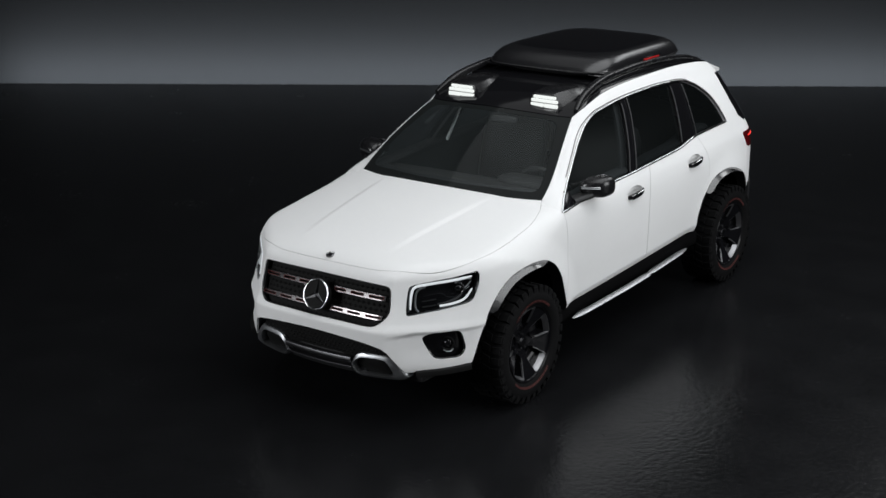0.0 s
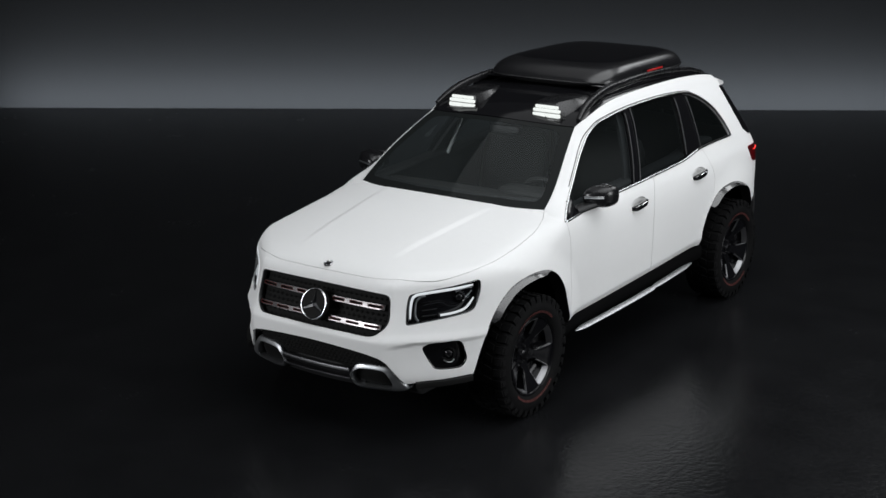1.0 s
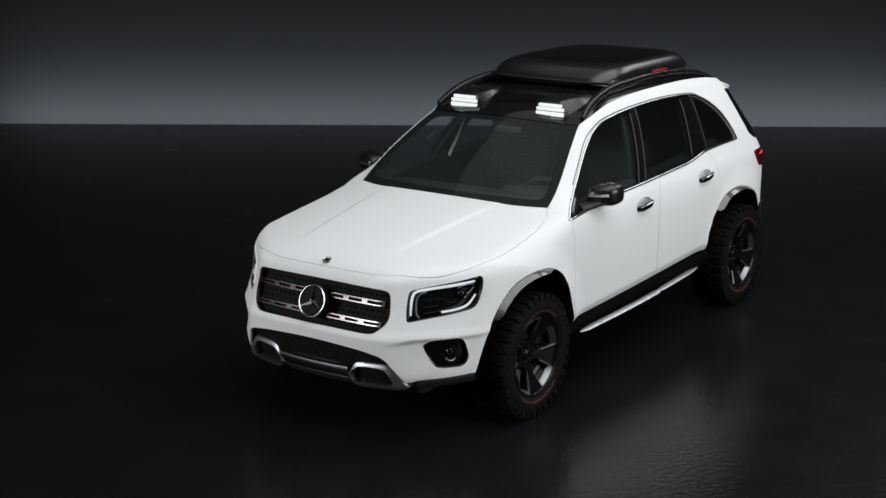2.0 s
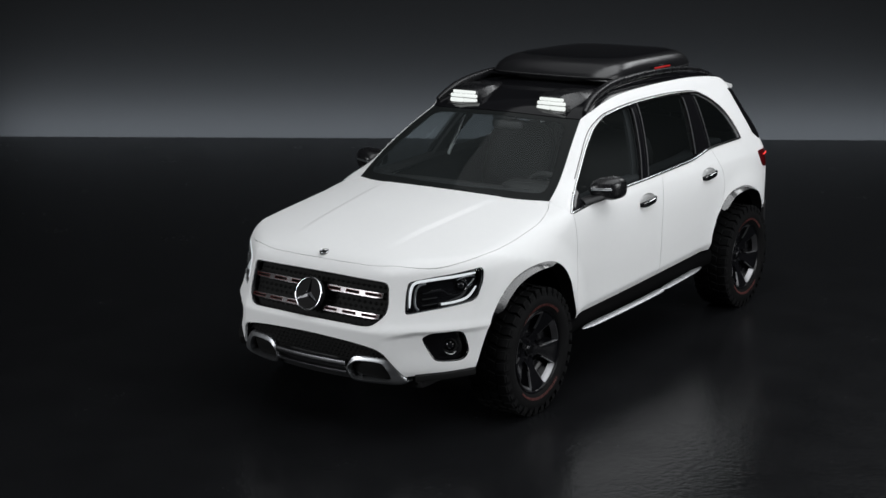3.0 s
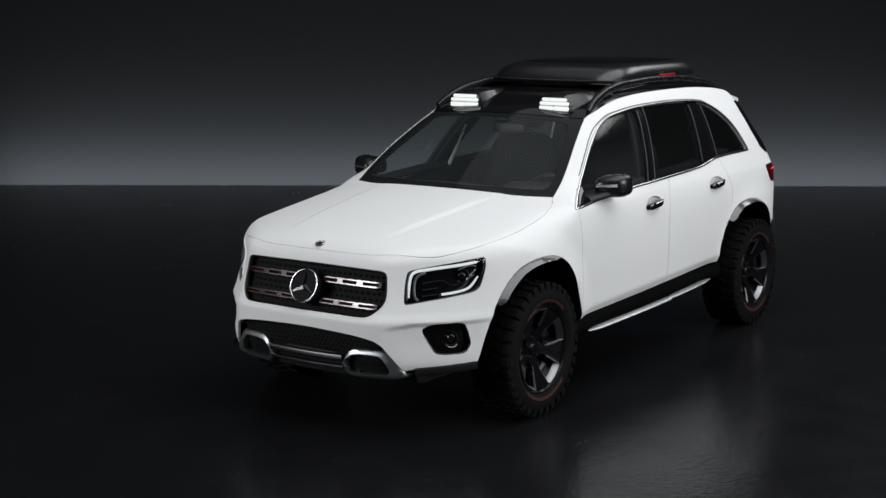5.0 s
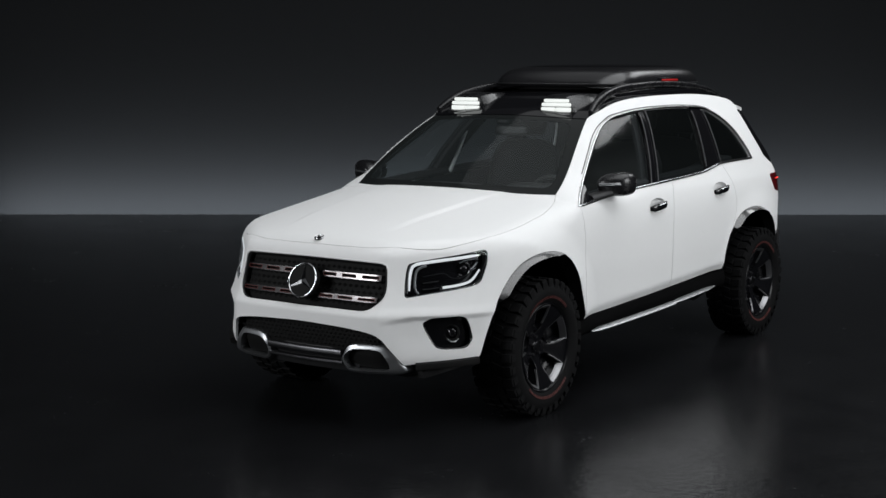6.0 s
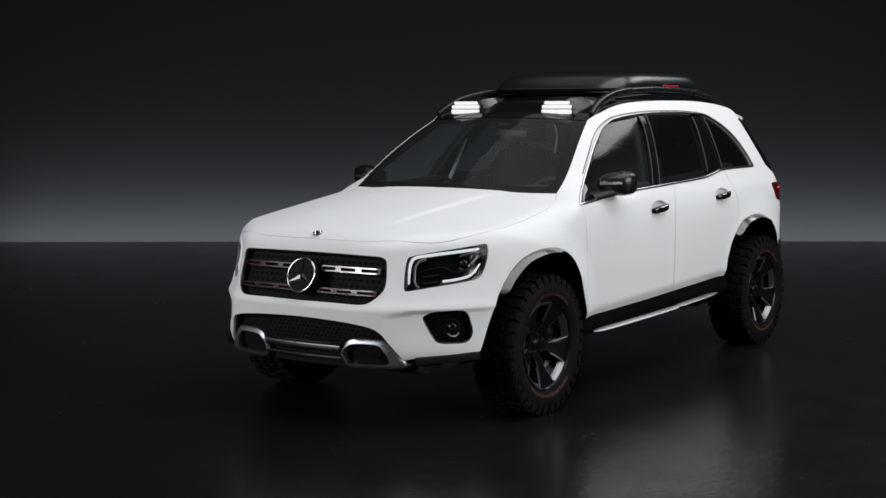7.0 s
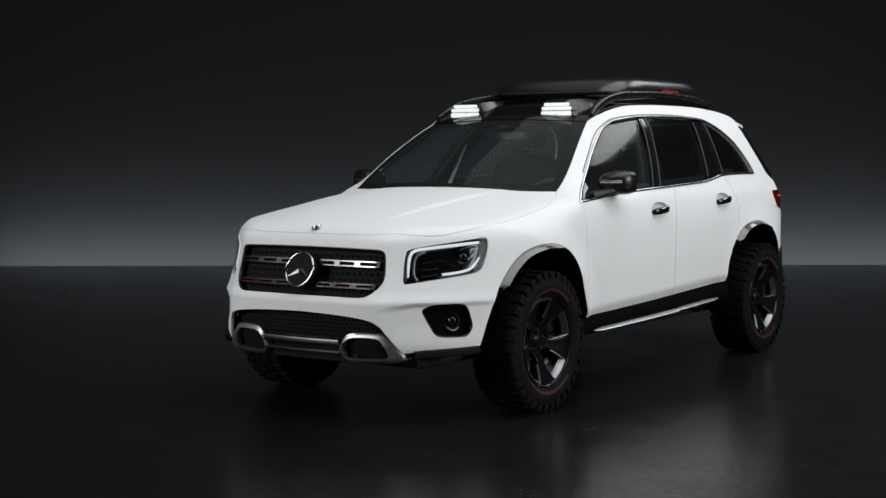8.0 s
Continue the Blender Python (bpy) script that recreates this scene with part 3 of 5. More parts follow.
roof_loop = both(np.vstack([screen_top, roof_side[1:], line((0.523, 3.09), (0.0, 3.13))[1:]]))
skin("roof", cut(from_top, roof_loop, gap=0.002), GLOSS, car, "gloss black panoramic roof")
skin("headlining", cut(from_top, roof_loop, lift=-0.03, thick=0.004, step=0.04), LINER, car, "dark headlining")
screen_half = np.vstack([screen_top, screen_side[::-1][1:], (cowl_edge[::-1] - (0, 0.035))])
screen_loop = both(screen_half)
pane_half = np.vstack([spline([(0.0, 0.928), (0.2, 0.934), (0.38, 0.952)])[:-1], spline([(0.38, 0.952), (0.45, 0.955), (0.495, 0.925), (0.518, 0.86)]),
                       spline([(0.518, 0.86), (0.582, 0.69), (0.627, 0.535), (0.622, 0.475), (0.58, 0.448), (0.45, 0.412), (0.2, 0.368), (0.0, 0.358)])[1:]])
pane_loop = both(pane_half)
windscreen = skin("windscreen", cut(from_top, pane_loop, lift=-0.004, thick=0.005), SCREEN, car, "dark windscreen with a faint painted haze")
border = skin("border", cut(from_top, screen_loop, [pane_loop], gap=0.0015, lift=-0.0035, thick=0.006), FRIT, windscreen, "black printed windscreen border")

# nose
half = np.vstack([to_front(hood_edge3[SPLIT:][::-1]), to_front(joint3)[1:], to_front(side3(1, arch_lo))[1:],
                  spline([(0.905, 0.404), (0.78, 0.398), (0.646, 0.394), (0.534, 0.383)])[1:],
                  spline([(0.534, 0.384), (0.50, 0.427), (0.464, 0.476), (0.435, 0.517), (0.385, 0.546), (0.27, 0.562), (0.1, 0.570), (0.0, 0.572)])[1:]])
nose_loop = both(half)
lamp_loop = ring(spline([(0.534, 0.734), (0.536, 0.805), (0.546, 0.866), (0.566, 0.886), (0.672, 0.905), (0.812, 0.924), (0.925, 0.939), (0.946, 0.937), (0.956, 0.922),
                         (0.951, 0.872), (0.926, 0.806), (0.905, 0.779), (0.869, 0.765), (0.759, 0.749), (0.653, 0.734), (0.552, 0.719), (0.539, 0.722)], 0.012, closed=True))
gh = spline([(0.0, 0.891), (0.16, 0.890), (0.36, 0.887), (0.425, 0.884), (0.446, 0.876), (0.455, 0.855), (0.457, 0.810), (0.456, 0.755), (0.442, 0.716), (0.406, 0.680), (0.372, 0.660), (0.33, 0.652), (0.2, 0.652), (0.0, 0.651)], 0.013)
grille_loop = both(gh)
fog_loop = ring(spline([(0.618, 0.588), (0.630, 0.602), (0.668, 0.617), (0.74, 0.621), (0.798, 0.620), (0.833, 0.600), (0.856, 0.534), (0.858, 0.497), (0.828, 0.461),
                        (0.765, 0.457), (0.702, 0.461), (0.672, 0.478), (0.635, 0.542)], 0.012, closed=True))
bumper = skin("front_bumper", cut(from_front, nose_loop, [grille_loop, lamp_loop, lamp_loop * (-1, 1), fog_loop, fog_loop * (-1, 1)], thick=0.012, step=0.0105), WHITE, car)


def front3(q, lift=0.0):
    p = meet(*from_front(np.asarray(q, float)))[0]
    n = slope(p)
    return p + n * lift, n


def strip(q, section, lift, step=0.02, closed=False, scale=None):
    """A bar laid along the nose, off its surface by lift."""
    p, n = front3(spline(q, step, closed=closed), lift)
    return sweep(p, section, up=n.mean(0), closed=closed, scale=scale)


# grille
grille = skin("grille", cut(from_front, shrink(grille_loop, -0.004), lift=-0.045, thick=0.01), MESH, car, "black mesh radiator grille")
mesh_bits = []
for i in range(-15, 16):
    for j in range(9):
        a, z = i * 0.0335 + (0.01675 if j % 2 else 0), 0.665 + j * 0.027
        q = np.array([[a - 0.0145, z], [a, z + 0.0095], [a + 0.0145, z], [a, z - 0.0095]])
        if within(q, grille_loop).all():
            p, n = front3(q, -0.043)
            mesh_bits.append((p, n))
bm = bmesh.new()
for p, n in mesh_bits:
    top = [bm.verts.new(v) for v in p]
    tip = bm.verts.new(p.mean(0) + n.mean(0) * 0.006)
    for i in range(4):
        bm.faces.new((top[i], top[(i + 1) % 4], tip))
tagged(part("mesh", bm, MESH, grille, "black diamond mesh"), kind="stuff")
part("surround", strip(grille_loop[::2], oval(0.010, 0.018, 8), -0.024, closed=True), PLASTIC, grille, "black grille surround", 60)
for s in (1, -1):
    for z0, z1 in ((0.799, 0.828), (0.695, 0.721)):
        a0, a1 = 0.080, 0.424 if z0 > 0.75 else 0.410
        body = ring(line((s * a0, z0), (s * a1, z0), step=0.012), line((s * a1, z0), (s * (a1 + 0.004), z1), step=0.012), line((s * (a1 + 0.004), z1), (s * a0, z1), step=0.012),
                    line((s * a0, z1), (s * a0, z0), step=0.012))
        slots = []
        for b0, b1 in ((0.011, 0.089), (0.125, 0.208), (0.244, 0.333)):
            b0, b1 = a0 + b0 * (a1 - a0) / 0.344, a0 + b1 * (a1 - a0) / 0.344
            slots.append(ring(line((s * b0, z0 + 0.0072), (s * b1, z0 + 0.0072), step=0.01), line((s * b1, z0 + 0.0072), (s * b1, z1 - 0.0072), step=0.01),
                              line((s * b1, z1 - 0.0072), (s * b0, z1 - 0.0072), step=0.01), line((s * b0, z1 - 0.0072), (s * b0, z0 + 0.0072), step=0.01)))
        bar = skin("louvre", cut(from_front, body, slots, lift=-0.004, thick=0.022, step=0.012), LOUVRE, grille, "silver grille louvre with three red-rimmed slots")
        for sl in slots:
            p, n = front3(sl, -0.006)
            part("slot_rim", sweep(p, oval(0.0016, 0.003, 6), up=n.mean(0), closed=True), RED_TRIM, grille, "dark red slot rim", 60)

part("grille_lip", strip(shrink(grille_loop, -0.003)[::2], oval(0.006, 0.006, 10), -0.0052, closed=True), WHITE, bumper, "white rounded edge round the grille", 60)

# round emblem on the grille: plain ring, disc and three bars
emblem_c, emblem_n = np.array((0.002, -0.903, 0.777)), np.array((0.0, -0.94, 0.34))
emblem_m = Matrix.Translation(emblem_c) @ Vector(emblem_n).to_track_quat("X", "Z").to_matrix().to_4x4()
emblem = part("emblem", moved(lathe([(0.0, 0.0), (0.080, 0.0), (0.088, -0.008), (0.088, -0.03)], 48), emblem_m), MESH, car, "round black emblem with chrome ring", 40)
t = np.linspace(0, 2 * math.pi, 48, endpoint=False)
part("ring", moved(sweep(np.stack([0 * t, 0.086 * np.cos(t), 0.086 * np.sin(t)], 1), oval(0.0048, 0.006, 8), up=(1, 0, 0), closed=True), emblem_m), CHROME, emblem, "chrome ring", 60)
for k in range(3):
    a = math.pi / 2 + k * 2 * math.pi / 3
    c, s_ = math.cos(a), math.sin(a)
    bm = bmesh.new()
    w = 0.017
    b0 = [bm.verts.new((0.001, w * -s_, w * c)), bm.verts.new((0.001, w * s_, -w * c)), bm.verts.new((0.002, 0.083 * c, 0.083 * s_)), bm.verts.new((0.011, 0, 0))]
    for f in ((0, 3, 2), (3, 1, 2), (1, 0, 2), (0, 1, 3)):
        bm.faces.new([b0[i] for i in f])
    part("emblem_bar", moved(bm, emblem_m), CHROME, emblem, "chrome emblem bar")
p, n = top3([(0.0, -0.765)]), np.array((0, -0.25, 0.97))
badge_m = Matrix.Translation(p[0]) @ Vector(n).to_track_quat("X", "Y").to_matrix().to_4x4()
badge = part("hood_badge", moved(lathe([(0.0, 0.004), (0.020, 0.004), (0.026, 0.0), (0.026, -0.004)], 32), badge_m), GLOSS, car, "small round black badge on the hood", 40)
part("ring", moved(sweep(np.stack([0 * t + 0.004, 0.024 * np.cos(t), 0.024 * np.sin(t)], 1), oval(0.003, 0.003, 6), up=(1, 0, 0), closed=True), badge_m), CHROME, badge, "chrome ring", 60)

# headlights and fog lamps
for s in (1, -1):
    head = skin("headlight", cut(from_front, shrink(lamp_loop, -0.004) * (s, 1), lift=-0.055, thick=0.004), GLOSS, car, "headlight with white light bars in a black housing")
    m = (s, 1)
    part("housing_wall", strip(shrink(lamp_loop, 0.001)[::2] * m, oval(0.003, 0.028, 8, 4), -0.040, closed=True), PLASTIC, head, "black housing wall", 60)
    part("housing_rim", strip(lamp_loop[::2] * m, oval(0.008, 0.008, 8), -0.015, closed=True), GLOSS, head, "black housing rim", 60)
    q = spline([(0.556, 0.752), (0.558, 0.813), (0.565, 0.856), (0.574, 0.872), (0.592, 0.881), (0.65, 0.889), (0.718, 0.897), (0.80, 0.905), (0.86, 0.911), (0.905, 0.915)], 0.012) * m
    part("light_bar", strip(q[::2], oval(0.0075, 0.007, 10, 3), -0.004, scale=[0.55, 0.85, 1, 1, 1, 1, 1, 1, 0.95, 0.6]), LIT, head, "glowing white light bar", 60)
    q = spline([(0.716, 0.765), (0.788, 0.772), (0.845, 0.783), (0.872, 0.797), (0.890, 0.815), (0.912, 0.842)], 0.012) * m
    part("light_bar", strip(q, oval(0.0062, 0.008, 10, 3), -0.016, scale=[1, 1, 1, 1, 0.85, 0.6]), LIT, head, "glowing white light bar", 60)
    q = np.array([(0.548, 0.74), (0.550, 0.82), (0.557, 0.868), (0.580, 0.890), (0.67, 0.9035), (0.80, 0.9205), (0.925, 0.936)]) * m
    part("chrome_edge", strip(q, oval(0.002, 0.004, 6), -0.012), SILVER, head, "thin bright edge round the light bar", 60)
    q = np.array([(0.640, 0.872), (0.606, 0.862), (0.588, 0.838), (0.583, 0.790), (0.586, 0.757), (0.602, 0.738)]) * m
    part("inner_bar", strip(q, oval(0.0065, 0.008, 8, 3), -0.026), SILVER, head, "dim grey inner bar", 60)
    q = np.array([(0.625, 0.820), (0.68, 0.829), (0.722, 0.834), (0.742, 0.826), (0.762, 0.811), (0.80, 0.808), (0.83, 0.814), (0.862, 0.830), (0.900, 0.852)]) * m
    part("inner_trim", strip(q, oval(0.003, 0.004, 6), -0.028), CHROME, head, "thin bright trim line", 60)
    p, n = front3([(s * 0.832, 0.850)], -0.040)
    lm = Matrix.Translation(p[0]) @ Vector((n[0] + np.array((0, -1.0, 0))) / 2).to_track_quat("X", "Z").to_matrix().to_4x4()
    lens = part("projector", moved(lathe([(0.0, 0.010), (0.010, 0.008), (0.020, 0.002), (0.024, -0.006), (0.030, -0.006), (0.032, -0.02)], 32), lm), GLOSS, head, "dark projector lens", 50)
    q = np.array([(0.812, 0.882), (0.845, 0.892), (0.885, 0.897), (0.915, 0.893)]) * m
    part("reflector_flake", strip(q, oval(0.004, 0.006, 8), -0.036), SILVER, head, "bright reflector edge above the projector", 60)
    q = np.array([(0.872, 0.846), (0.895, 0.862), (0.912, 0.880)]) * m
    part("reflector_flake", strip(q, oval(0.004, 0.005, 8), -0.036), SILVER, head, "bright reflector edge beside the projector", 60)
    part("bezel", moved(lathe([(0.030, 0.002), (0.034, 0.004), (0.038, -0.002), (0.038, -0.02)], 32), lm), GLOSS, head, "black lens bezel", 50)
    for dz in (-0.03, 0.0):
        q = np.array([(0.625, 0.79 + dz), (0.66, 0.793 + dz), (0.70, 0.798 + dz)]) * m
        part("cooling_fin", strip(q, oval(0.003, 0.012, 6, 4), -0.048), PLASTIC, head, "black plastic fin")
    skin("cover", cut(from_front, shrink(lamp_loop, 0.002) * m, lift=0.0045, thick=0.006), CLEAR, head, "clear headlight cover")
    fogl = skin("fog_lamp", cut(from_front, shrink(fog_loop, -0.004) * m, lift=-0.045, thick=0.004), GLOSS, car, "round fog lamp in a black recess")
    part("recess_rim", strip(fog_loop[::2] * m, oval(0.008, 0.008, 8), -0.014, closed=True), GLOSS, fogl, "black recess rim", 60)
    p, n = front3([(s * 0.765, 0.535)], -0.038)
    lm = Matrix.Translation(p[0]) @ Vector((n[0] + np.array((0, -1.0, 0))) / 2).to_track_quat("X", "Z").to_matrix().to_4x4()
    lens = part("lens", moved(lathe([(0.0, 0.012), (0.014, 0.009), (0.024, 0.0), (0.030, -0.006)], 32), lm), GLOSS, fogl, "dark glass lens", 50)
    part("reflector", moved(lathe([(0.030, 0.0), (0.036, 0.008), (0.039, 0.008), (0.041, -0.01)], 32), lm), MESH, fogl, "black reflector bowl", 50)
    q = np.array([(0.737, 0.507), (0.750, 0.496), (0.768, 0.491), (0.786, 0.495), (0.795, 0.506)]) * m
    part("reflector_edge", strip(q, oval(0.004, 0.007, 8), -0.024), SILVER, fogl, "bright reflector edge", 60)

# lower grille and skid plate
low_half = np.vstack([spline([(0.0, 0.58), (0.2, 0.572), (0.383, 0.552), (0.44, 0.52), (0.54, 0.39)]), line((0.54, 0.39), (0.52, 0.33), (0.0, 0.33))[1:]])
lower = skin("lower_grille", cut(from_front, both(low_half), lift=-0.055, thick=0.01), MESH, car, "black mesh lower grille")
bm = bmesh.new()
for j in range(5):
    for i in range(-17, 18):
        a, z = i * 0.026 + (0.013 if j % 2 else 0), 0.452 + j * 0.021
        q = np.array([[a - 0.011, z], [a, z + 0.008], [a + 0.011, z], [a, z - 0.008]])
        if within(q, shrink(both(low_half), 0.01)).all():
            p, n = front3(q, -0.053)
            top = [bm.verts.new(v) for v in p]
            tip = bm.verts.new(p.mean(0) + n.mean(0) * 0.006)
            for k in range(4):
                bm.faces.new((top[k], top[(k + 1) % 4], tip))
tagged(part("mesh", bm, MESH, lower, "black diamond mesh"), kind="stuff")
skid = tagged(new("skid_plate"), "brushed silver skid plate with two six-sided openings")
skid.parent = car


def skid3(x, z):
    """The skid plate's own sheet: bowed in plan, leaning back below."""
    return np.stack([x, -0.905 + 0.30 * x * x - 0.25 * (np.minimum(z, 0.42) - 0.42) , z], 1)


SKID_OUTER = [(0.231, 0.392), (0.247, 0.424), (0.284, 0.473), (0.370, 0.484), (0.457, 0.481), (0.492, 0.461), (0.532, 0.412), (0.566, 0.364), (0.549, 0.340), (0.481, 0.329), (0.294, 0.328), (0.246, 0.354)]
SKID_INNER = [(0.253, 0.400), (0.263, 0.423), (0.302, 0.448), (0.371, 0.454), (0.440, 0.450), (0.466, 0.433), (0.482, 0.405), (0.489, 0.378), (0.480, 0.357), (0.418, 0.349), (0.288, 0.347), (0.256, 0.374)]


def rounded(pts, n=5):
    """A closed outline with n steps from corner to corner, the corners softened."""
    p = np.array(pts)
    b, c, d = np.roll(p, -1, axis=0), np.roll(p, -2, axis=0), np.roll(p, 1, axis=0)
    t = np.linspace(0, 1, n, endpoint=False)[None, :, None]
    d, p, b, c = (v[:, None] for v in (d, p, b, c))
    return (0.5 * (2 * p + (b - d) * t + (2 * d - 5 * p + 4 * b - c) * t ** 2 + (3 * p - d - 3 * b + c) * t ** 3)).reshape(-1, 2)


for s in (1, -1):
    edge_o, edge_i = (rounded(p) for p in (SKID_OUTER, SKID_INNER))
    bm = bmesh.new()
    rows = []
    for k, dy in ((0.0, 0.065), (0.0, 0.018), (0.06, 0.006), (0.20, -0.0015), (0.50, -0.005), (0.80, -0.0095), (0.94, -0.0095), (1.0, -0.001), (1.0, 0.060)):
        q = edge_o + (edge_i - edge_o) * k
        rows.append([bm.verts.new(v) for v in skid3(s * q[:, 0], q[:, 1]) + (0, dy, 0)])
    for a, b in zip(rows, rows[1:]):
        for j in range(len(a)):
            bm.faces.new((a[j], a[(j + 1) % len(a)], b[(j + 1) % len(a)], b[j]))
    part("skid_ring", bm, SILVER, skid, "brushed silver six-sided ring", 40)
    bm = bmesh.new()
    bm.faces.new([bm.verts.new(v) for v in skid3(s * edge_i[:, 0], edge_i[:, 1]) + (0, 0.058, 0)])
    part("opening", bm, MESH, skid, "black duct")
    x = np.linspace(0.60, 0.80, 14)
    p = np.stack([s * x, nose_plan(x) + 0.025, 0.372 + 0.02 * (x - 0.54) / 0.26], 1)
    part("lip", sweep(p, oval(0.03, 0.020, 10, 4)), MESH, skid, "black lower bumper lip", 50)
x = np.linspace(-0.24, 0.24, 25)
for z, h, mat_, nm in ((0.426, 0.019, DARK_SILVER, "cross_bar"), (0.379, 0.009, DARK_SILVER, "cross_bar")):
    part(nm, sweep(skid3(x, 0 * x + z), oval(0.014, h, 10, 4), up=(0, -0.2, 1)), mat_, skid, "dark silver cross bar", 50)
x = np.linspace(-0.30, 0.30, 25)
part("back_plate", sweep(skid3(x, 0 * x + 0.385) + (0, 0.05, 0), oval(0.012, 0.06, 10, 6), up=(0, -0.2, 1)), PLASTIC, skid, "black back plate", 50)

# tail
tail_half = lambda z0, z1, a: np.vstack([line((0.0, z0), (a, z0)), line((a, z0), (a, z1))[1:], line((a, z1), (0.0, z1))[1:]])
skin("tailgate", cut(from_tail, both(np.vstack([line((0.0, 0.70), (TAIL_A, 0.70)), line((TAIL_A, 0.70), (TAIL_A, 1.17))[1:], line((TAIL_A, 1.17), (0, 1.17))[1:]]))), WHITE, car)
skin("rear_window", cut(from_tail, both(np.vstack([line((0.0, 1.175), (TAIL_A, 1.175)), tail_line[::-1][tail_line[::-1][:, 1] > 1.19], line((TAIL_A - 0.09, 1.545), (0, 1.555))[1:]])), lift=-0.006), GLOSS, car, "dark rear window")
skin("rear_bumper", cut(from_tail, both(tail_half(0.38, 0.695, TAIL_A + 0.10)), lift=0.012), PLASTIC, car, "black plastic rear bumper")
x = np.linspace(-0.56, 0.56, 41)
tz = top_z(np.abs(x), 0 * x + 3.20)
part("rear_spoiler", sweep(np.stack([x, 3.172 + 0.07 * (1 - (x / 0.56) ** 2), tz - 0.016 - 0.022 * (np.abs(x) / 0.56) ** 4], 1), np.array([(-0.17, 0.030), (-0.10, 0.022), (-0.02, 0.008), (0.03, -0.006), (0.042, -0.016), (0.044, -0.026), (0.036, -0.034), (0.0, -0.036), (-0.17, -0.030)]) * (-1, 1)), WHITE, car, "white roof-edge spoiler", 40)
for s in (1, -1):
    q = ring(spline(np.array([(0.62, 1.080), (0.80, 1.092), (0.96, 1.096), (1.0, 1.088), (0.985, 1.04), (0.955, 0.985), (0.90, 0.968), (0.80, 0.972), (0.64, 0.985)]) * (s, 1), closed=True))
    lampr = skin("tail_lamp", cut(from_tail, q, lift=0.006, thick=0.012), RED_LENS, car, "red tail lamp")
    q = np.array([(0.68, 1.045), (0.80, 1.055), (0.92, 1.058)]) * (s, 1)
    p = meet(*from_tail(spline(q)))[0]
    part("light_bar", sweep(p + slope(p) * 0.006, oval(0.006, 0.004, 8)), RED_LIT, lampr, "glowing red light bar", 60)

for s in (1, -1):
    fin = ring(line((0.78, 1.19), (0.90, 1.17), (0.962, 1.22), (0.975, 1.34), (0.965, 1.46), (0.935, 1.535), (0.78, 1.535), (0.78, 1.19))) * (s, 1)
    skin("rear_fin", cut(from_tail, fin, lift=0.005, thick=0.014), GLOSS, car, "gloss black fin beside the rear window")

# handles in their round cups, seen on all four doors
for s in (1, -1):
    for y, z in CUPS:
        mid = side3(s, [(y, z)])[0]
        handle = tagged(new("door_handle"), "black door handle with chrome edge over a scooped cup")
        handle.parent = car
        bm = bmesh.new()
        rows = []
        for k, d in ((1.0, 0.004), (0.97, 0.012), (0.90, 0.022), (0.75, 0.030), (0.5, 0.034), (0.2, 0.035)):
            rows.append([bm.verts.new(q - np.array((s * d, 0, 0))) for q in side3(s, cup_loop(y, z, k))])
        n = len(rows[0])
        for a, b in zip(rows, rows[1:]):
            for i in range(n):
                bm.faces.new((a[i], a[(i + 1) % n], b[(i + 1) % n], b[i]))
        bm.faces.new(rows[-1])
        part("cup", bm, WHITE, handle, "scooped white cup behind the handle", 60)
        yy = np.linspace(y - 0.106, y + 0.088, 15)
        u = np.linspace(-1, 1, 15)
        path = np.stack([0 * yy + mid[0] + s * (0.002 + 0.026 * (1 - u ** 4)), yy, z - 0.006 + 0.010 * (u + 0.3)], 1)
        part("grip", sweep(path, oval(0.011, 0.021, 10, 3), scale=np.interp(np.abs(u), [0, 0.8, 1], [1, 0.95, 0.55])), GLOSS, handle, "gloss black grip", 60)
        path2 = path + (s * 0.007, 0, 0.014)
        part("grip_edge", sweep(path2[2:-2], oval(0.005, 0.0022, 8)), CHROME, handle, "chrome grip edge", 60)

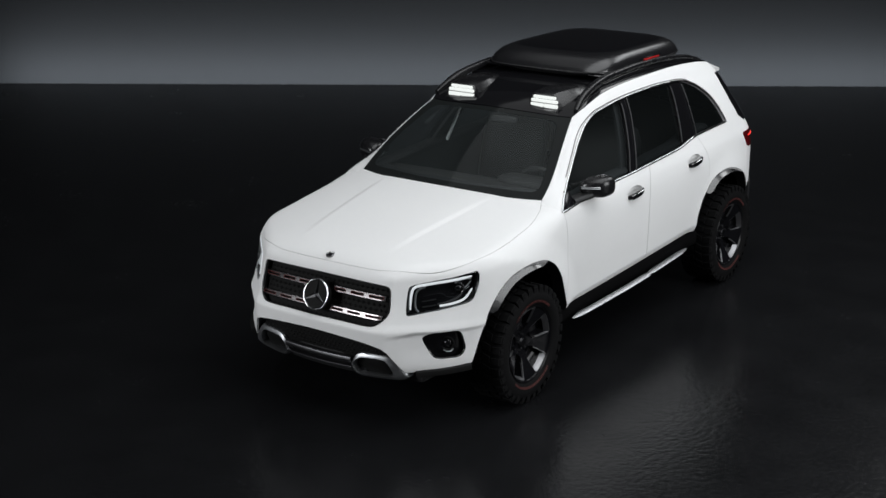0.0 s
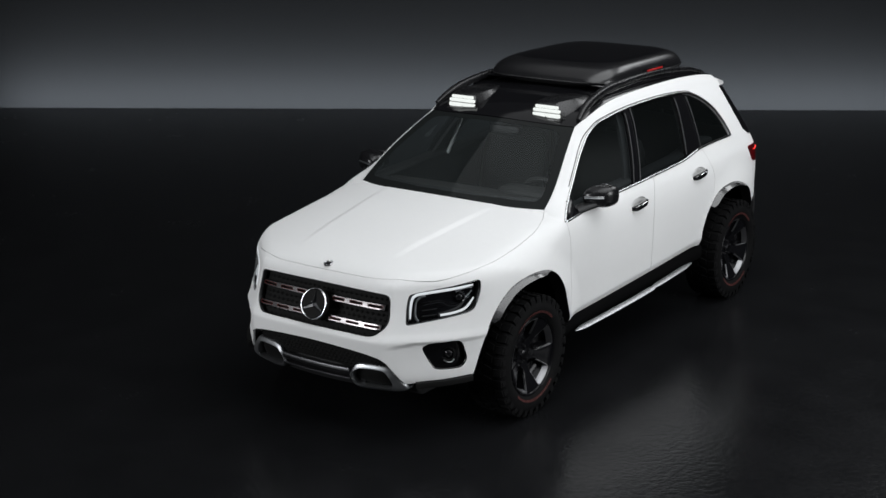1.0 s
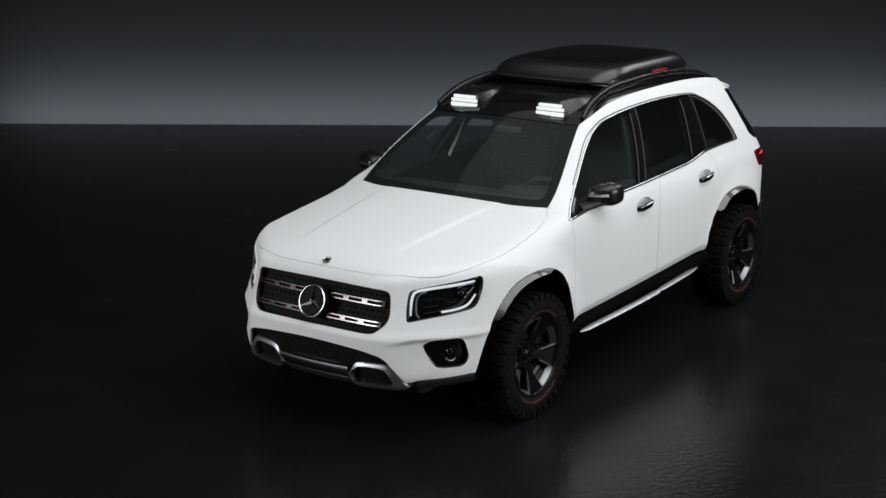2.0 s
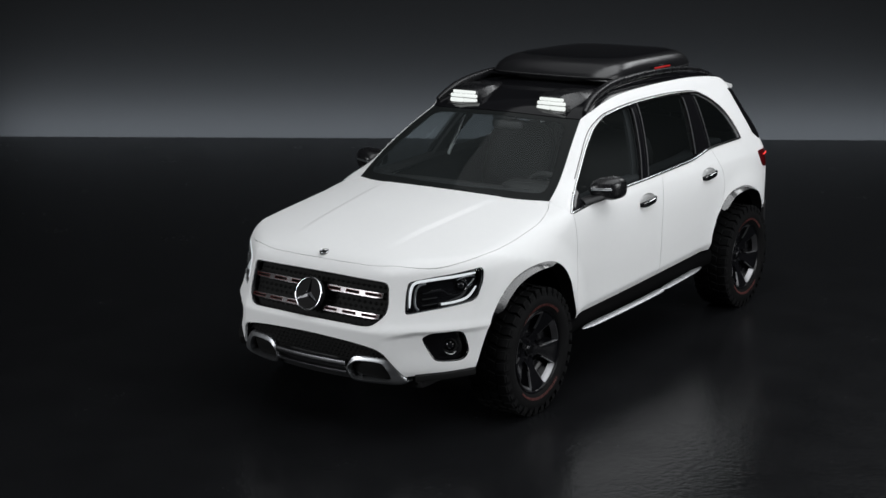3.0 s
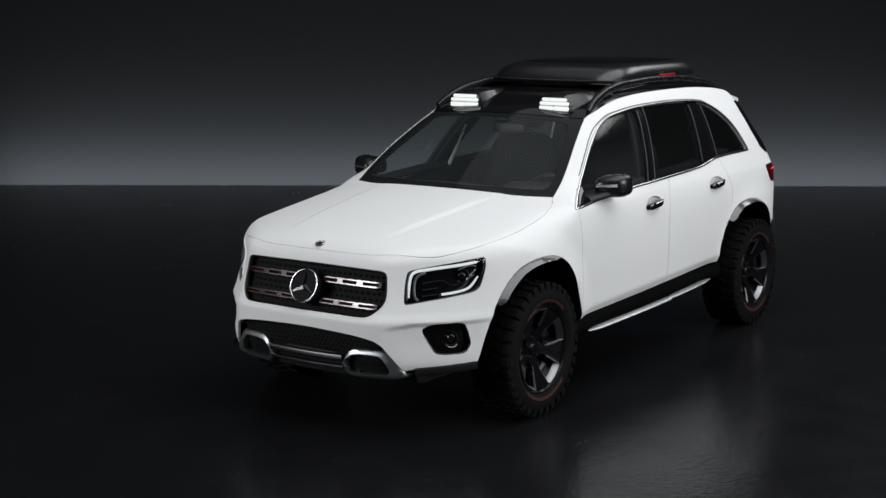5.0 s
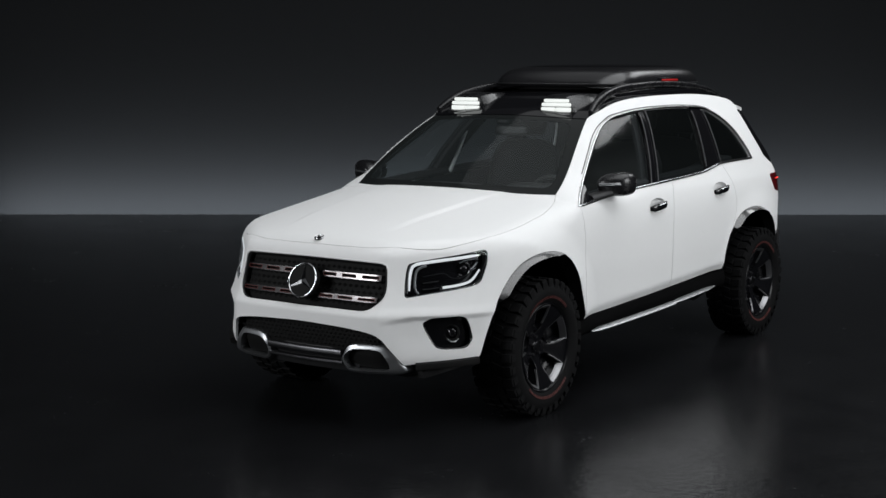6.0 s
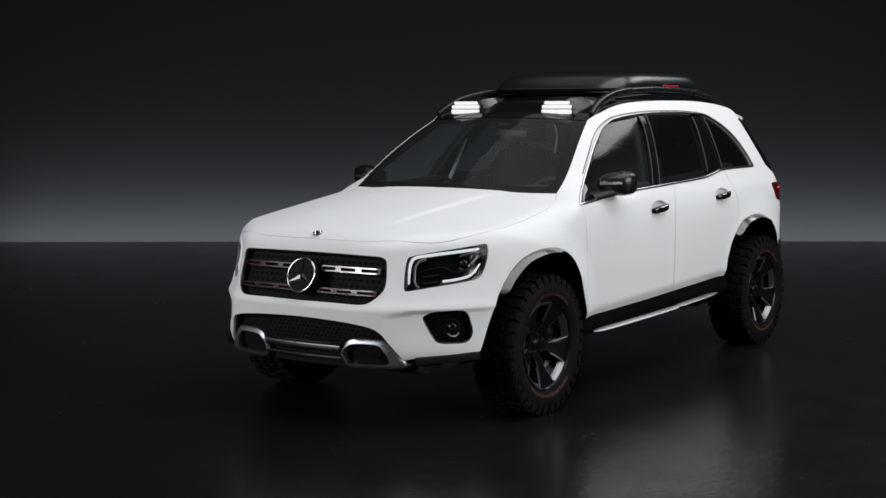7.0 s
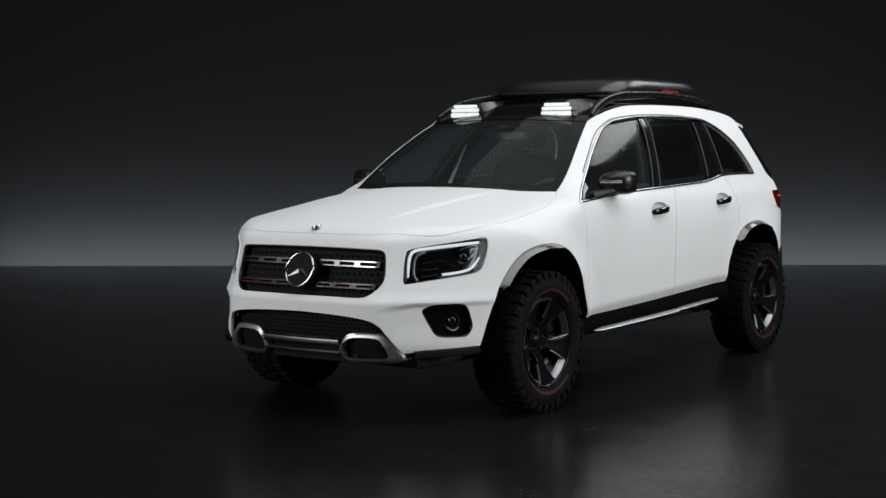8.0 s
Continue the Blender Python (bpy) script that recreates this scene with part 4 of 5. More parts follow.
# door mirrors
for s in (1, -1):
    mirror = tagged(new("door_mirror"), "gloss black door mirror with side indicator")
    mirror.parent = car
    bm = lump((0.79, 0.70, 1.118), (0.975, 0.875, 1.262), 3.0, 32, 16)
    for v in bm.verts:
        k = (v.co.x - 0.79) / 0.185
        v.co.z -= 0.020 * (1 - k) * (1 if v.co.z > 1.2 else -0.4)
        v.co.y += 0.06 * k - 0.03
        if v.co.y > 0.85:
            v.co.y = 0.85 + (v.co.y - 0.85) * 0.2
        v.co.x *= s
    part("shell", bm, POD, mirror, "gloss black mirror shell", 60)
    path = np.stack([s * np.linspace(0.79, 0.87, 8), np.linspace(0.64, 0.76, 8), np.linspace(1.112, 1.150, 8)], 1)
    part("arm", sweep(path, oval(0.05, 0.022, 12, 3)), PLASTIC, mirror, "black mirror foot", 60)
    path = np.array([(s * x, 0.678 + 0.30 * (x - 0.80) + 4.0 * max(0, x - 0.88) ** 2, 1.186 + 0.04 * (x - 0.82)) for x in np.linspace(0.825, 0.935, 12)])
    part("indicator", sweep(path, oval(0.011, 0.006, 8)), SILVER, mirror, "grey indicator strip", 60)
    part("indicator_edge", sweep(path + (0, -0.004, 0.009), oval(0.006, 0.003, 6)), TRIM, mirror, "bright edge over the indicator", 60)
    bm = prism(oval(0.075, 0.055, 24, 3), -0.003, 0.003, 0.001)
    part("mirror_glass", moved(bm, Matrix.Translation((s * 0.885, 0.872, 1.188)) @ pose(0, 0, 0, 0, 0, 90 - s * 12)), CHROME, mirror, "mirror glass")
    tri = [(0.447, 1.094), (0.60, 1.106), (0.63, 1.19), (0.555, 1.178)]
    skin("sail_panel", cut(from_side(s), ring(line(*tri, tri[0])), lift=-0.001, thick=0.02), GLOSS, mirror, "black corner panel at the mirror foot")

# sills and running boards; the step is a blade that leans outwards
BLADE = np.array([(-0.021, 0.004), (-0.019, 0.007), (-0.016, 0.008), (0.017, 0.0005), (0.021, -0.002), (0.022, -0.005), (0.019, -0.008), (0.0, -0.006), (-0.020, -0.001)])
for s in (1, -1):
    yy = np.linspace(0.40, 2.36, 40)
    path = np.stack([s * (np.interp(yy, [0.4, 0.9, 2.0, 2.4], [0.785, 0.777, 0.790, 0.800])), yy, np.interp(yy, [0.4, 2.36], [0.405, 0.465])], 1)
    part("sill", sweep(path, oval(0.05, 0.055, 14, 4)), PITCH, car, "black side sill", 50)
    board = tagged(new("running_board"), "silver running board below the doors")
    board.parent = car
    for y0, y1, dz in ((0.545, 1.56, 0.0), (1.50, 2.16, 0.004)):
        yy = np.linspace(y0, y1, 26)
        u = (yy - 0.545) / 1.6
        path = np.stack([s * (0.868 + 0.022 * np.sin(math.pi * np.clip(u, 0, 1))), yy, 0.384 + 0.046 * u + dz], 1)
        k = np.minimum(1, np.minimum((yy - y0 + 0.012) / 0.11, (y1 - yy + 0.012) / (0.05 if dz == 0 else 0.14))) ** 0.6
        part("tube", sweep(path, BLADE * (s, 1 if dz == 0 else 0.8), scale=k), BOARD, board, "polished silver step tube", 60)
    for y in (0.75, 1.50, 2.0):
        path = np.array([(s * 0.74, y, 0.37), (s * 0.80, y, 0.365), (s * 0.865, y, 0.372 + 0.03 * (y - 0.5))])
        part("bracket", sweep(path, oval(0.02, 0.012, 8)), PLASTIC, board, "black bracket", 60)

# wheel arches: liner and trim
for s in (1, -1):
    for c, pts in ((0.0, arch_front), (WHEELBASE, arch_rear)):
        q = spline(pts, 0.025)
        outer = side3(s, q)
        inner2 = q + (np.array((c, HUB_Z + 0.02)) - q) * (0.034 / np.linalg.norm(np.array((c, HUB_Z + 0.02)) - q, axis=1))[:, None]
        bm = bmesh.new()
        rows, bold = [], []
        for i in range(len(q)):
            o = outer[i] + np.array((-s * 0.004, 0, 0))
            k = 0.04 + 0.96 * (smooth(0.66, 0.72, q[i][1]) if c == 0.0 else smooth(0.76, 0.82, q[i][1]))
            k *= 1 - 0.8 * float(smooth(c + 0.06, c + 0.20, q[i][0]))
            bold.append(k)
            e = np.array((o[0] + s * 0.042 * k, *(q[i] + (inner2[i] - q[i]) * (0.10 + 0.58 * k))))
            b = np.array((o[0] - s * 0.060, inner2[i][0], inner2[i][1]))
            rows.append([bm.verts.new(v) for v in (outer[i] + np.array((-s * 0.03, 0, 0)), o, (o * 0.5 + e * 0.5) + np.array((s * 0.004 * k, 0, 0)), e, b)])
        for a, b in zip(rows, rows[1:]):
            for j in range(4):
                bm.faces.new((a[j], a[j + 1], b[j + 1], b[j]))
        trim = part("arch_trim", bm, ARCH, car, "satin black wheel arch trim, shade painted on its inner faces", 50)
        # the return and the low stretches take a near-black that paints in shade
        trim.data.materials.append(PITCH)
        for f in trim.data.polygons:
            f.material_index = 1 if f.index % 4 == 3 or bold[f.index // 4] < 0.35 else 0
        bm = bmesh.new()
        rows = []
        for i in range(len(q)):
            y, z = inner2[i]
            rows.append([bm.verts.new((s * x, y + (q[i][0] - y) * 0.6, z + (q[i][1] - z) * 0.6)) for x in (abs(outer[i][0]) - 0.03, 0.66, 0.50)])
        for a, b in zip(rows, rows[1:]):
            for j in range(2):
                bm.faces.new((a[j], a[j + 1], b[j + 1], b[j]))
        bm.faces.new([r[2] for r in rows])
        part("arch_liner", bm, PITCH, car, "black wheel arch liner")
bm = bmesh.new()
box(bm, (-0.62, -0.72, 0.30), (0.62, 3.35, 0.44), 0.03)
part("underbody", bm, LINER, car, "black underbody")
for y in (0.0, WHEELBASE):
    path = np.array([(-0.72, y, HUB_Z), (0, y, HUB_Z - 0.02), (0.72, y, HUB_Z)])
    part("axle", sweep(path, oval(0.04, 0.04, 10), up=(0, 1, 0)), PLASTIC, car, "black axle", 60)

# wheels
R_TYRE, TYRE_W = 0.365, 0.250


def lug(bm, a0, a1, x0, x1, r0, r1, skew=0.0, taper=0.78):
    """A tread block between two angles and two places across the tyre."""
    vs = []
    for r, k in ((r0, 1.0), (r1, taper)):
        am, h = (a0 + a1) / 2, (a1 - a0) / 2 * k
        xm, w = (x0 + x1) / 2, (x1 - x0) / 2 * (0.5 + 0.5 * k)
        for dx, da in ((-w, -h), (w, -h), (w, h), (-w, h)):
            a = am + da + skew * dx
            vs.append(bm.verts.new((xm + dx, r * math.sin(a), r * math.cos(a))))
    for f in ((0, 1, 5, 4), (1, 2, 6, 5), (2, 3, 7, 6), (3, 0, 4, 7), (4, 5, 6, 7)):
        bm.faces.new([vs[i] for i in f])


def make_wheel(parent, m, s):
    """One wheel, its outer face towards +x."""
    wheel = tagged(new("wheel"), "black five-spoke wheel with knobbly off-road tyre")
    wheel.parent = parent
    w = TYRE_W / 2
    prof = [(0.234, w - 0.030), (0.238, w - 0.018), (0.247, w - 0.010), (0.264, w - 0.002), (0.285, w + 0.003), (0.312, w), (0.332, w - 0.008), (0.350, w - 0.020), (0.356, w - 0.045), (0.358, 0.0),
            (0.356, -w + 0.045), (0.350, -w + 0.020), (0.312, -w), (0.270, -w + 0.002), (0.238, -w + 0.018), (0.234, -w + 0.030)]
    tyre = part("tyre", lathe(prof, 72), RUBBER, wheel, "black off-road tyre", 50)
    bm = bmesh.new()
    n = 34
    for i in range(n):
        a, st = i * 2 * math.pi / n, 2 * math.pi / n
        for sgn in (1, -1):
            o = st * (0.0 if sgn > 0 else 0.5)
            lug(bm, a + o + 0.08 * st, a + o + 0.86 * st, sgn * 0.064 if sgn > 0 else -0.121, 0.121 if sgn > 0 else -0.064, 0.344, R_TYRE - 0.001, 0.25 * sgn)
            lug(bm, a + o + 0.34 * st, a + o + 0.98 * st, sgn * 0.007 if sgn > 0 else -0.056, 0.056 if sgn > 0 else -0.007, 0.350, R_TYRE, -0.9 * sgn)
            x0, x1 = (w - 0.016, w + 0.003) if sgn > 0 else (-w - 0.003, -w + 0.016)
            lug(bm, a + o + 0.14 * st, a + o + (0.78 if i % 2 else 0.66) * st, x0 - 0.004 * sgn, x1 - 0.004 * sgn, 0.312 if i % 2 else 0.322, 0.352, 0, 0.9)
    tagged(part("tread", bm, RUBBER, wheel, "chunky tread blocks"), kind="stuff")
    # raised writing, too small to read: red bars along two arcs of the side wall
    bm = bmesh.new()
    for c in (0.0, math.pi):
        for i in range(-12, 13):
            a = c + i * 0.062
            ln = 0.019 if (i * 7) % 3 else 0.012
            vs = []
            for x in (w + 0.0015, w + 0.0045):
                for r, da in ((0.259, -ln), (0.273, -ln), (0.273, ln), (0.259, ln)):
                    vs.append(bm.verts.new((x - (0.004 if r < 0.265 else 0), r * math.sin(a + da), r * math.cos(a + da))))
            for f in ((4, 5, 6, 7), (0, 1, 5, 4), (1, 2, 6, 5), (2, 3, 7, 6), (3, 0, 4, 7)):
                bm.faces.new([vs[k] for k in f])
    tagged(part("side_wall_marking", bm, TYRE_RED, wheel, "worn red bars along the side wall"), kind="stuff")
    prof = [(0.239, w - 0.016), (0.235, w - 0.012), (0.227, w - 0.018), (0.221, w - 0.030), (0.216, w - 0.060), (0.211, 0.02), (0.211, -0.09), (0.235, -0.11)]
    part("rim", lathe(prof, 72), RIM, wheel, "black wheel rim", 40)
    part("brake_disc", lathe([(0.0, 0.0), (0.155, 0.0), (0.16, -0.012), (0.0, -0.012)], 48), DISC, wheel, "dark brake disc", 30)
    shape = ((0.045, 0.0, w - 0.082, 0.0), (0.070, 0.0, w - 0.076, 0.0), (0.085, 0.020, w - 0.071, 0.003), (0.095, 0.034, w - 0.066, 0.016), (0.115, 0.043, w - 0.058, 0.028),
             (0.150, 0.054, w - 0.043, 0.036), (0.190, 0.064, w - 0.028, 0.037), (0.206, 0.068, w - 0.023, 0.030), (0.221, 0.071, w - 0.020, 0.010))
    for k in range(5):
        a = radians(68 + 72 * k)
        c, sn = math.cos(a), math.sin(a)
        # a flat spoke fills the room between two dished pockets
        bm = bmesh.new()
        rows = []
        for r, hw, x, dish in shape:
            b0, b1 = a + math.asin(hw / r), a + radians(72) - math.asin(hw / r)
            b = np.linspace(b0, b1, 9)
            edge = np.minimum(1, 4 * (1 - np.abs(np.linspace(-1, 1, 9))))
            rows.append([bm.verts.new((x - 0.003 * (1 - e), r * math.sin(q), r * math.cos(q))) for q, e in zip(b, edge)])
        for p_, q_ in zip(rows, rows[1:]):
            for j in range(8):
                bm.faces.new((p_[j], p_[j + 1], q_[j + 1], q_[j]))
        part("spoke", bm, RIM, wheel, "broad flat black spoke", 25)
        bm = bmesh.new()
        rows = []
        for r, hw, x, dish in shape[2:]:
            sec = [(-hw, x - 0.003), (-hw * 0.94, x - dish * 0.9), (-hw * 0.82, x - dish * 1.7), (0.0, x - dish * 1.9), (hw * 0.82, x - dish * 1.7), (hw * 0.94, x - dish * 0.9), (hw, x - 0.003)]
            rows.append([bm.verts.new((xx, r * sn + tt * c, r * c - tt * sn)) for tt, xx in sec])
        for p_, q_ in zip(rows, rows[1:]):
            for j in range(6):
                bm.faces.new((p_[j], p_[j + 1], q_[j + 1], q_[j]))
        part("pocket", bm, RIM, wheel, "black dished pocket between two spokes", 40)
        for e in (-1, 1):
            bm = bmesh.new()
            rows = []
            for r, hw, x, dish in shape[4:]:
                sec = [(e * (hw - 0.0040), x - 0.010), (e * (hw - 0.0012), x - 0.0005), (e * (hw + 0.0030), x + 0.0005)]
                rows.append([bm.verts.new((xx, r * sn + tt * c, r * c - tt * sn)) for tt, xx in sec])
            for p_, q_ in zip(rows, rows[1:]):
                for j in range(2):
                    bm.faces.new((p_[j], p_[j + 1], q_[j + 1], q_[j]))
            part("machined_edge", bm, WHEEL_EDGE, wheel, "bright machined pocket edge")
        bm = bmesh.new()
        rows = []
        for i in range(9):
            b = a + (i - 4) / 4 * 0.30
            rows.append([bm.verts.new((xx, r * math.sin(b), r * math.cos(b))) for r, xx in ((0.2035, w - 0.050), (0.2085, w - 0.038), (0.2195, w - 0.0175), (0.2235, w - 0.0175))])
        for p_, q_ in zip(rows, rows[1:]):
            for j in range(3):
                bm.faces.new((p_[j], p_[j + 1], q_[j + 1], q_[j]))
        part("pocket_end", bm, WHEEL_EDGE, wheel, "grey machined facet at the pocket's outer end")
    hub = part("hub", lathe([(0.0, w - 0.068), (0.028, w - 0.068), (0.034, w - 0.072), (0.036, w - 0.080), (0.052, w - 0.082), (0.060, w - 0.09), (0.062, 0.0)], 36), RIM, wheel, "black wheel hub", 30)
    part("hub_cap", lathe([(0.0, w - 0.063), (0.022, w - 0.064), (0.026, w - 0.069)], 32), DISC, wheel, "dark hub cap", 30)
    for k in range(5):
        a = k * 2 * math.pi / 5
        bm = bmesh.new()
        bmesh.ops.create_cone(bm, cap_ends=True, segments=6, radius1=0.008, radius2=0.007, depth=0.02, matrix=Matrix.Translation((w - 0.078, 0.050 * math.sin(a), 0.050 * math.cos(a))) @ pose(0, 0, 0, 0, 90, 0))
        part("wheel_bolt", bm, DARK_SILVER, wheel, "steel wheel bolt")
    wheel.matrix_local = m
    return wheel


X_WHEEL = 0.785
first = make_wheel(car, pose(X_WHEEL, 0, HUB_Z), 1)
for x, y, turn, rz in ((-X_WHEEL, 0, -14, 180), (X_WHEEL, WHEELBASE, -5, 0), (-X_WHEEL, WHEELBASE, 31, 180)):
    copy_thing(first, pose(x, y, HUB_Z, 0, 0, rz) @ pose(0, 0, 0, turn, 0, 0))

# roof: lamps in pods, rails, cross bars and box
for s in (1, -1):
    lamp = tagged(new("roof_lamp"), "lit roof lamp in a black pod above the windscreen")
    lamp.parent = car
    x0, x1 = 0.205, 0.442
    rows = []
    bm = bmesh.new()
    for y, zt, zb, ins in ((1.064, 1.640, 1.566, 0.012), (1.072, 1.659, 1.556, 0.0), (1.105, 1.669, 1.55, -0.004), (1.20, 1.676, 1.58, -0.004), (1.30, 1.676, 1.60, 0.014), (1.40, 1.674, 1.61, 0.05), (1.48, 1.664, 1.62, 0.085)):
        a, b = x0 + ins * 0.6, x1 + float(np.interp(y, [1.072, 1.105, 1.24, 1.48], [0.0, 0.006, 0.040, 0.010]))
        sec = [(a + 0.004, zb), (a - 0.004, (zt + zb) / 2), (a + 0.022, zt - 0.006), (a + 0.040, zt), (b - 0.066, zt), (b - 0.058, zt - 0.003), (b + 0.010, zb + 0.018), (b + 0.018, zb)]
        rows.append([bm.verts.new((s * x, y, z)) for x, z in sec])
    for p_, q_ in zip(rows, rows[1:]):
        for j in range(8):
            bm.faces.new((p_[j], p_[(j + 1) % 8], q_[(j + 1) % 8], q_[j]))
    bm.faces.new(rows[0])
    bm.faces.new(rows[-1])
    part("pod", bm, POD, lamp, "satin black lamp pod", 35)
    for z0, z1, a, b, y in ((1.6285, 1.649, 0.240, 0.408, 1.048), (1.6045, 1.6260, 0.226, 0.424, 1.045), (1.573, 1.6005, 0.224, 0.3200, 1.042), (1.573, 1.6005, 0.3235, 0.425, 1.042)):
        bm = bmesh.new()
        box(bm, (min(s * a, s * b), y, z0), (max(s * a, s * b), y + 0.02, z1), 0.007, 3)
        part("light_strip", bm, LAMP_LIT, lamp, "glowing white light strip", 40)
    bm = bmesh.new()
    box(bm, (min(s * 0.216, s * 0.434), 1.042, 1.6015), (max(s * 0.216, s * 0.434), 1.10, 1.6035), 0.0008)
    part("divider", bm, GLOSS, lamp, "dark divider")
    # added lip that blocks the strips' mirror image in the roof
    bm = bmesh.new()
    box(bm, (min(s * 0.212, s * 0.438), 1.026, 1.548), (max(s * 0.212, s * 0.438), 1.09, 1.569), 0.005)
    part("mask_lip", bm, POD, lamp, "satin black lip added to hide the light strips mirrored in the roof", 40)

    rail = tagged(new("roof_rail"), "black roof rail")
    rail.parent = car
    path = spline([(s * x, y, z) for x, y, z in ((0.545, 1.08, 1.570), (0.525, 1.18, 1.622), (0.508, 1.32, 1.668), (0.492, 1.50, 1.698), (0.485, 1.66, 1.712))], 0.03)
    part("rail_foot", sweep(path, oval(0.022, 0.024, 12, 3), scale=np.interp(np.linspace(0, 1, 8), [0, 0.25, 1], [0.7, 1.1, 1.0])), POD, rail, "satin black front foot", 60)
    path = spline([(s * x, y, z) for x, y, z in ((0.485, 1.67, 1.713), (0.482, 2.0, 1.724), (0.480, 2.35, 1.719), (0.482, 2.6, 1.704))], 0.03)
    part("rail_bar", sweep(path, oval(0.022, 0.020, 12, 3)), POD, rail, "satin black rail bar", 60)
    path = spline([(s * x, y, z) for x, y, z in ((0.482, 2.61, 1.703), (0.488, 2.80, 1.678), (0.500, 2.98, 1.635))], 0.03)
    part("rail_foot", sweep(path, oval(0.020, 0.016, 12, 3), scale=[1, 1, 0.6]), POD, rail, "satin black rear foot", 60)
    path = spline([(s * x, y, z) for x, y, z in ((0.495, 1.45, 1.660), (0.49, 1.9, 1.685), (0.49, 2.4, 1.68), (0.495, 2.85, 1.645))], 0.03)
    part("rail_base", sweep(path, oval(0.012, 0.014, 10, 3)), GLOSS, rail, "black rail base strip", 60)

box_thing = tagged(new("roof_box"), "satin black roof box with red lamps on the car's roof bars", "roof box")
box_thing.location = (0, 0, -0.02)
# outlines of the box at four heights: half width, front, rear
N = 96
t = np.linspace(0, 2 * math.pi, N, endpoint=False)


def box_ring(hw, y0, y1, z, pw):
    """One outline of the box: a rounded oblong whose front bows forwards in the middle."""
    c, sn = np.cos(t), np.sin(t)
    xx = hw * np.sign(c) * np.abs(c) ** (2 / pw)
    yy = (y0 + y1) / 2 + (y1 - y0) / 2 * np.sign(sn) * np.abs(sn) ** (2 / pw)
    front = np.clip(((y0 + y1) / 2 - yy) / ((y1 - y0) / 2), 0, 1)
    return np.stack([xx, yy + 0.03 * (xx / 0.46) ** 2 * front, 0 * xx + z], 1)


def box_skin(levels, low_cap, top_cap):
    bm = bmesh.new()
    rows = [[bm.verts.new(p) for p in box_ring(*lv)] for lv in levels]
    for p_, q_ in zip(rows, rows[1:]):
        for j in range(N):
            bm.faces.new((p_[j], p_[(j + 1) % N], q_[(j + 1) % N], q_[j]))
    if low_cap:
        bm.faces.new(rows[0][::-1])
    if top_cap:
        bm.faces.new(rows[-1])
    return bm


# added black filler, so that no gap shows below the shell
part("gap_filler", box_skin(((0.38, 1.62, 2.70, 1.680, 4), (0.42, 1.57, 2.75, 1.695, 4), (0.43, 1.56, 2.76, 1.722, 4)), True, False), MESH, box_thing, "black filler added to close the gap under the shell", 30)
part("shell", box_skin(((0.44, 1.57, 2.75, 1.708, 6), (0.480, 1.520, 2.79, 1.714, 6.5), (0.487, 1.512, 2.80, 1.725, 6.8), (0.485, 1.520, 2.795, 1.747, 6.8), (0.476, 1.542, 2.78, 1.776, 6.5),
                        (0.458, 1.582, 2.76, 1.803, 6), (0.432, 1.640, 2.73, 1.823, 5.2), (0.402, 1.695, 2.70, 1.832, 4.6)), True, True), SHELL, box_thing, "satin black shell", 40)
part("lid", box_skin(((0.404, 1.692, 2.70, 1.8305, 4.6), (0.395, 1.705, 2.69, 1.8355, 4.5), (0.33, 1.79, 2.61, 1.842, 4), (0.20, 1.93, 2.45, 1.848, 3.5), (0.08, 2.05, 2.30, 1.850, 3)), False, True),
     GLOSS, box_thing, "gloss black lid", 40)
part("seam", sweep(box_ring(0.4875, 1.511, 2.801, 1.731, 6.8), oval(0.003, 0.003, 6), closed=True), PLASTIC, box_thing, "dark seam round the box", 60)
for s in (1, -1):
    bm = bmesh.new()
    box(bm, (min(s * 0.452, s * 0.484), 2.06, 1.740), (max(s * 0.452, s * 0.484), 2.40, 1.766), 0.008)
    part("lamp_recess", bm, GLOSS, box_thing, "black lamp recess", 40)
    bm = bmesh.new()
    box(bm, (min(s * 0.44, s * 0.490), 2.12, 1.743), (max(s * 0.44, s * 0.490), 2.35, 1.756), 0.004)
    part("side_lamp", bm, RED_LAMP, box_thing, "dull red side lamp", 40)
for y in (1.62, 2.45):
    bars = part("cross_bar", sweep(np.array([(-0.485, y, 1.700), (-0.44, y, 1.708), (0, y, 1.712), (0.44, y, 1.708), (0.485, y, 1.700)]), oval(0.035, 0.012, 12, 3), up=(0, 0, 1)), GLOSS, car, "black roof cross bar", 60)

# inside the cabin
# pale grey stands in for light caught on the far pillar's trim
for s in (-1,):
    path = np.array([(s * 0.70, 1.425, 1.15), (s * 0.675, 1.50, 1.30), (s * 0.64, 1.60, 1.52)])
    part("pillar_trim", sweep(path, oval(0.012, 0.010, 8, 3), up=(1, 0, 0)), PILLAR_GREY, car, "pale strip painted as the lit edge of the door pillar", 60)
yy = np.linspace(-0.70, 0.70, 29)
prof = np.array([(-0.28, 0.06), (-0.10, 0.10), (0.10, 0.085), (0.20, 0.02), (0.20, -0.12), (0.12, -0.30), (-0.28, -0.30)])
part("dashboard", sweep(np.stack([yy, 0 * yy + 0.72, 1.03 - 0.02 * yy ** 2], 1), prof * (-1, 1)), DASH, car, "dark dashboard", 40)
bm = lump((0.14, 0.74, 1.06), (0.62, 0.90, 1.165), 4)
part("instrument_hood", bm, DASH, car, "dark instrument hood", 60)
t = np.linspace(0, 2 * math.pi, 40, endpoint=False)
sw_m = Matrix.Translation((0.37, 1.03, 1.03)) @ pose(0, 0, 0, 0, 0, 0) @ pose(0, 0, 0, -62, 0, 0)
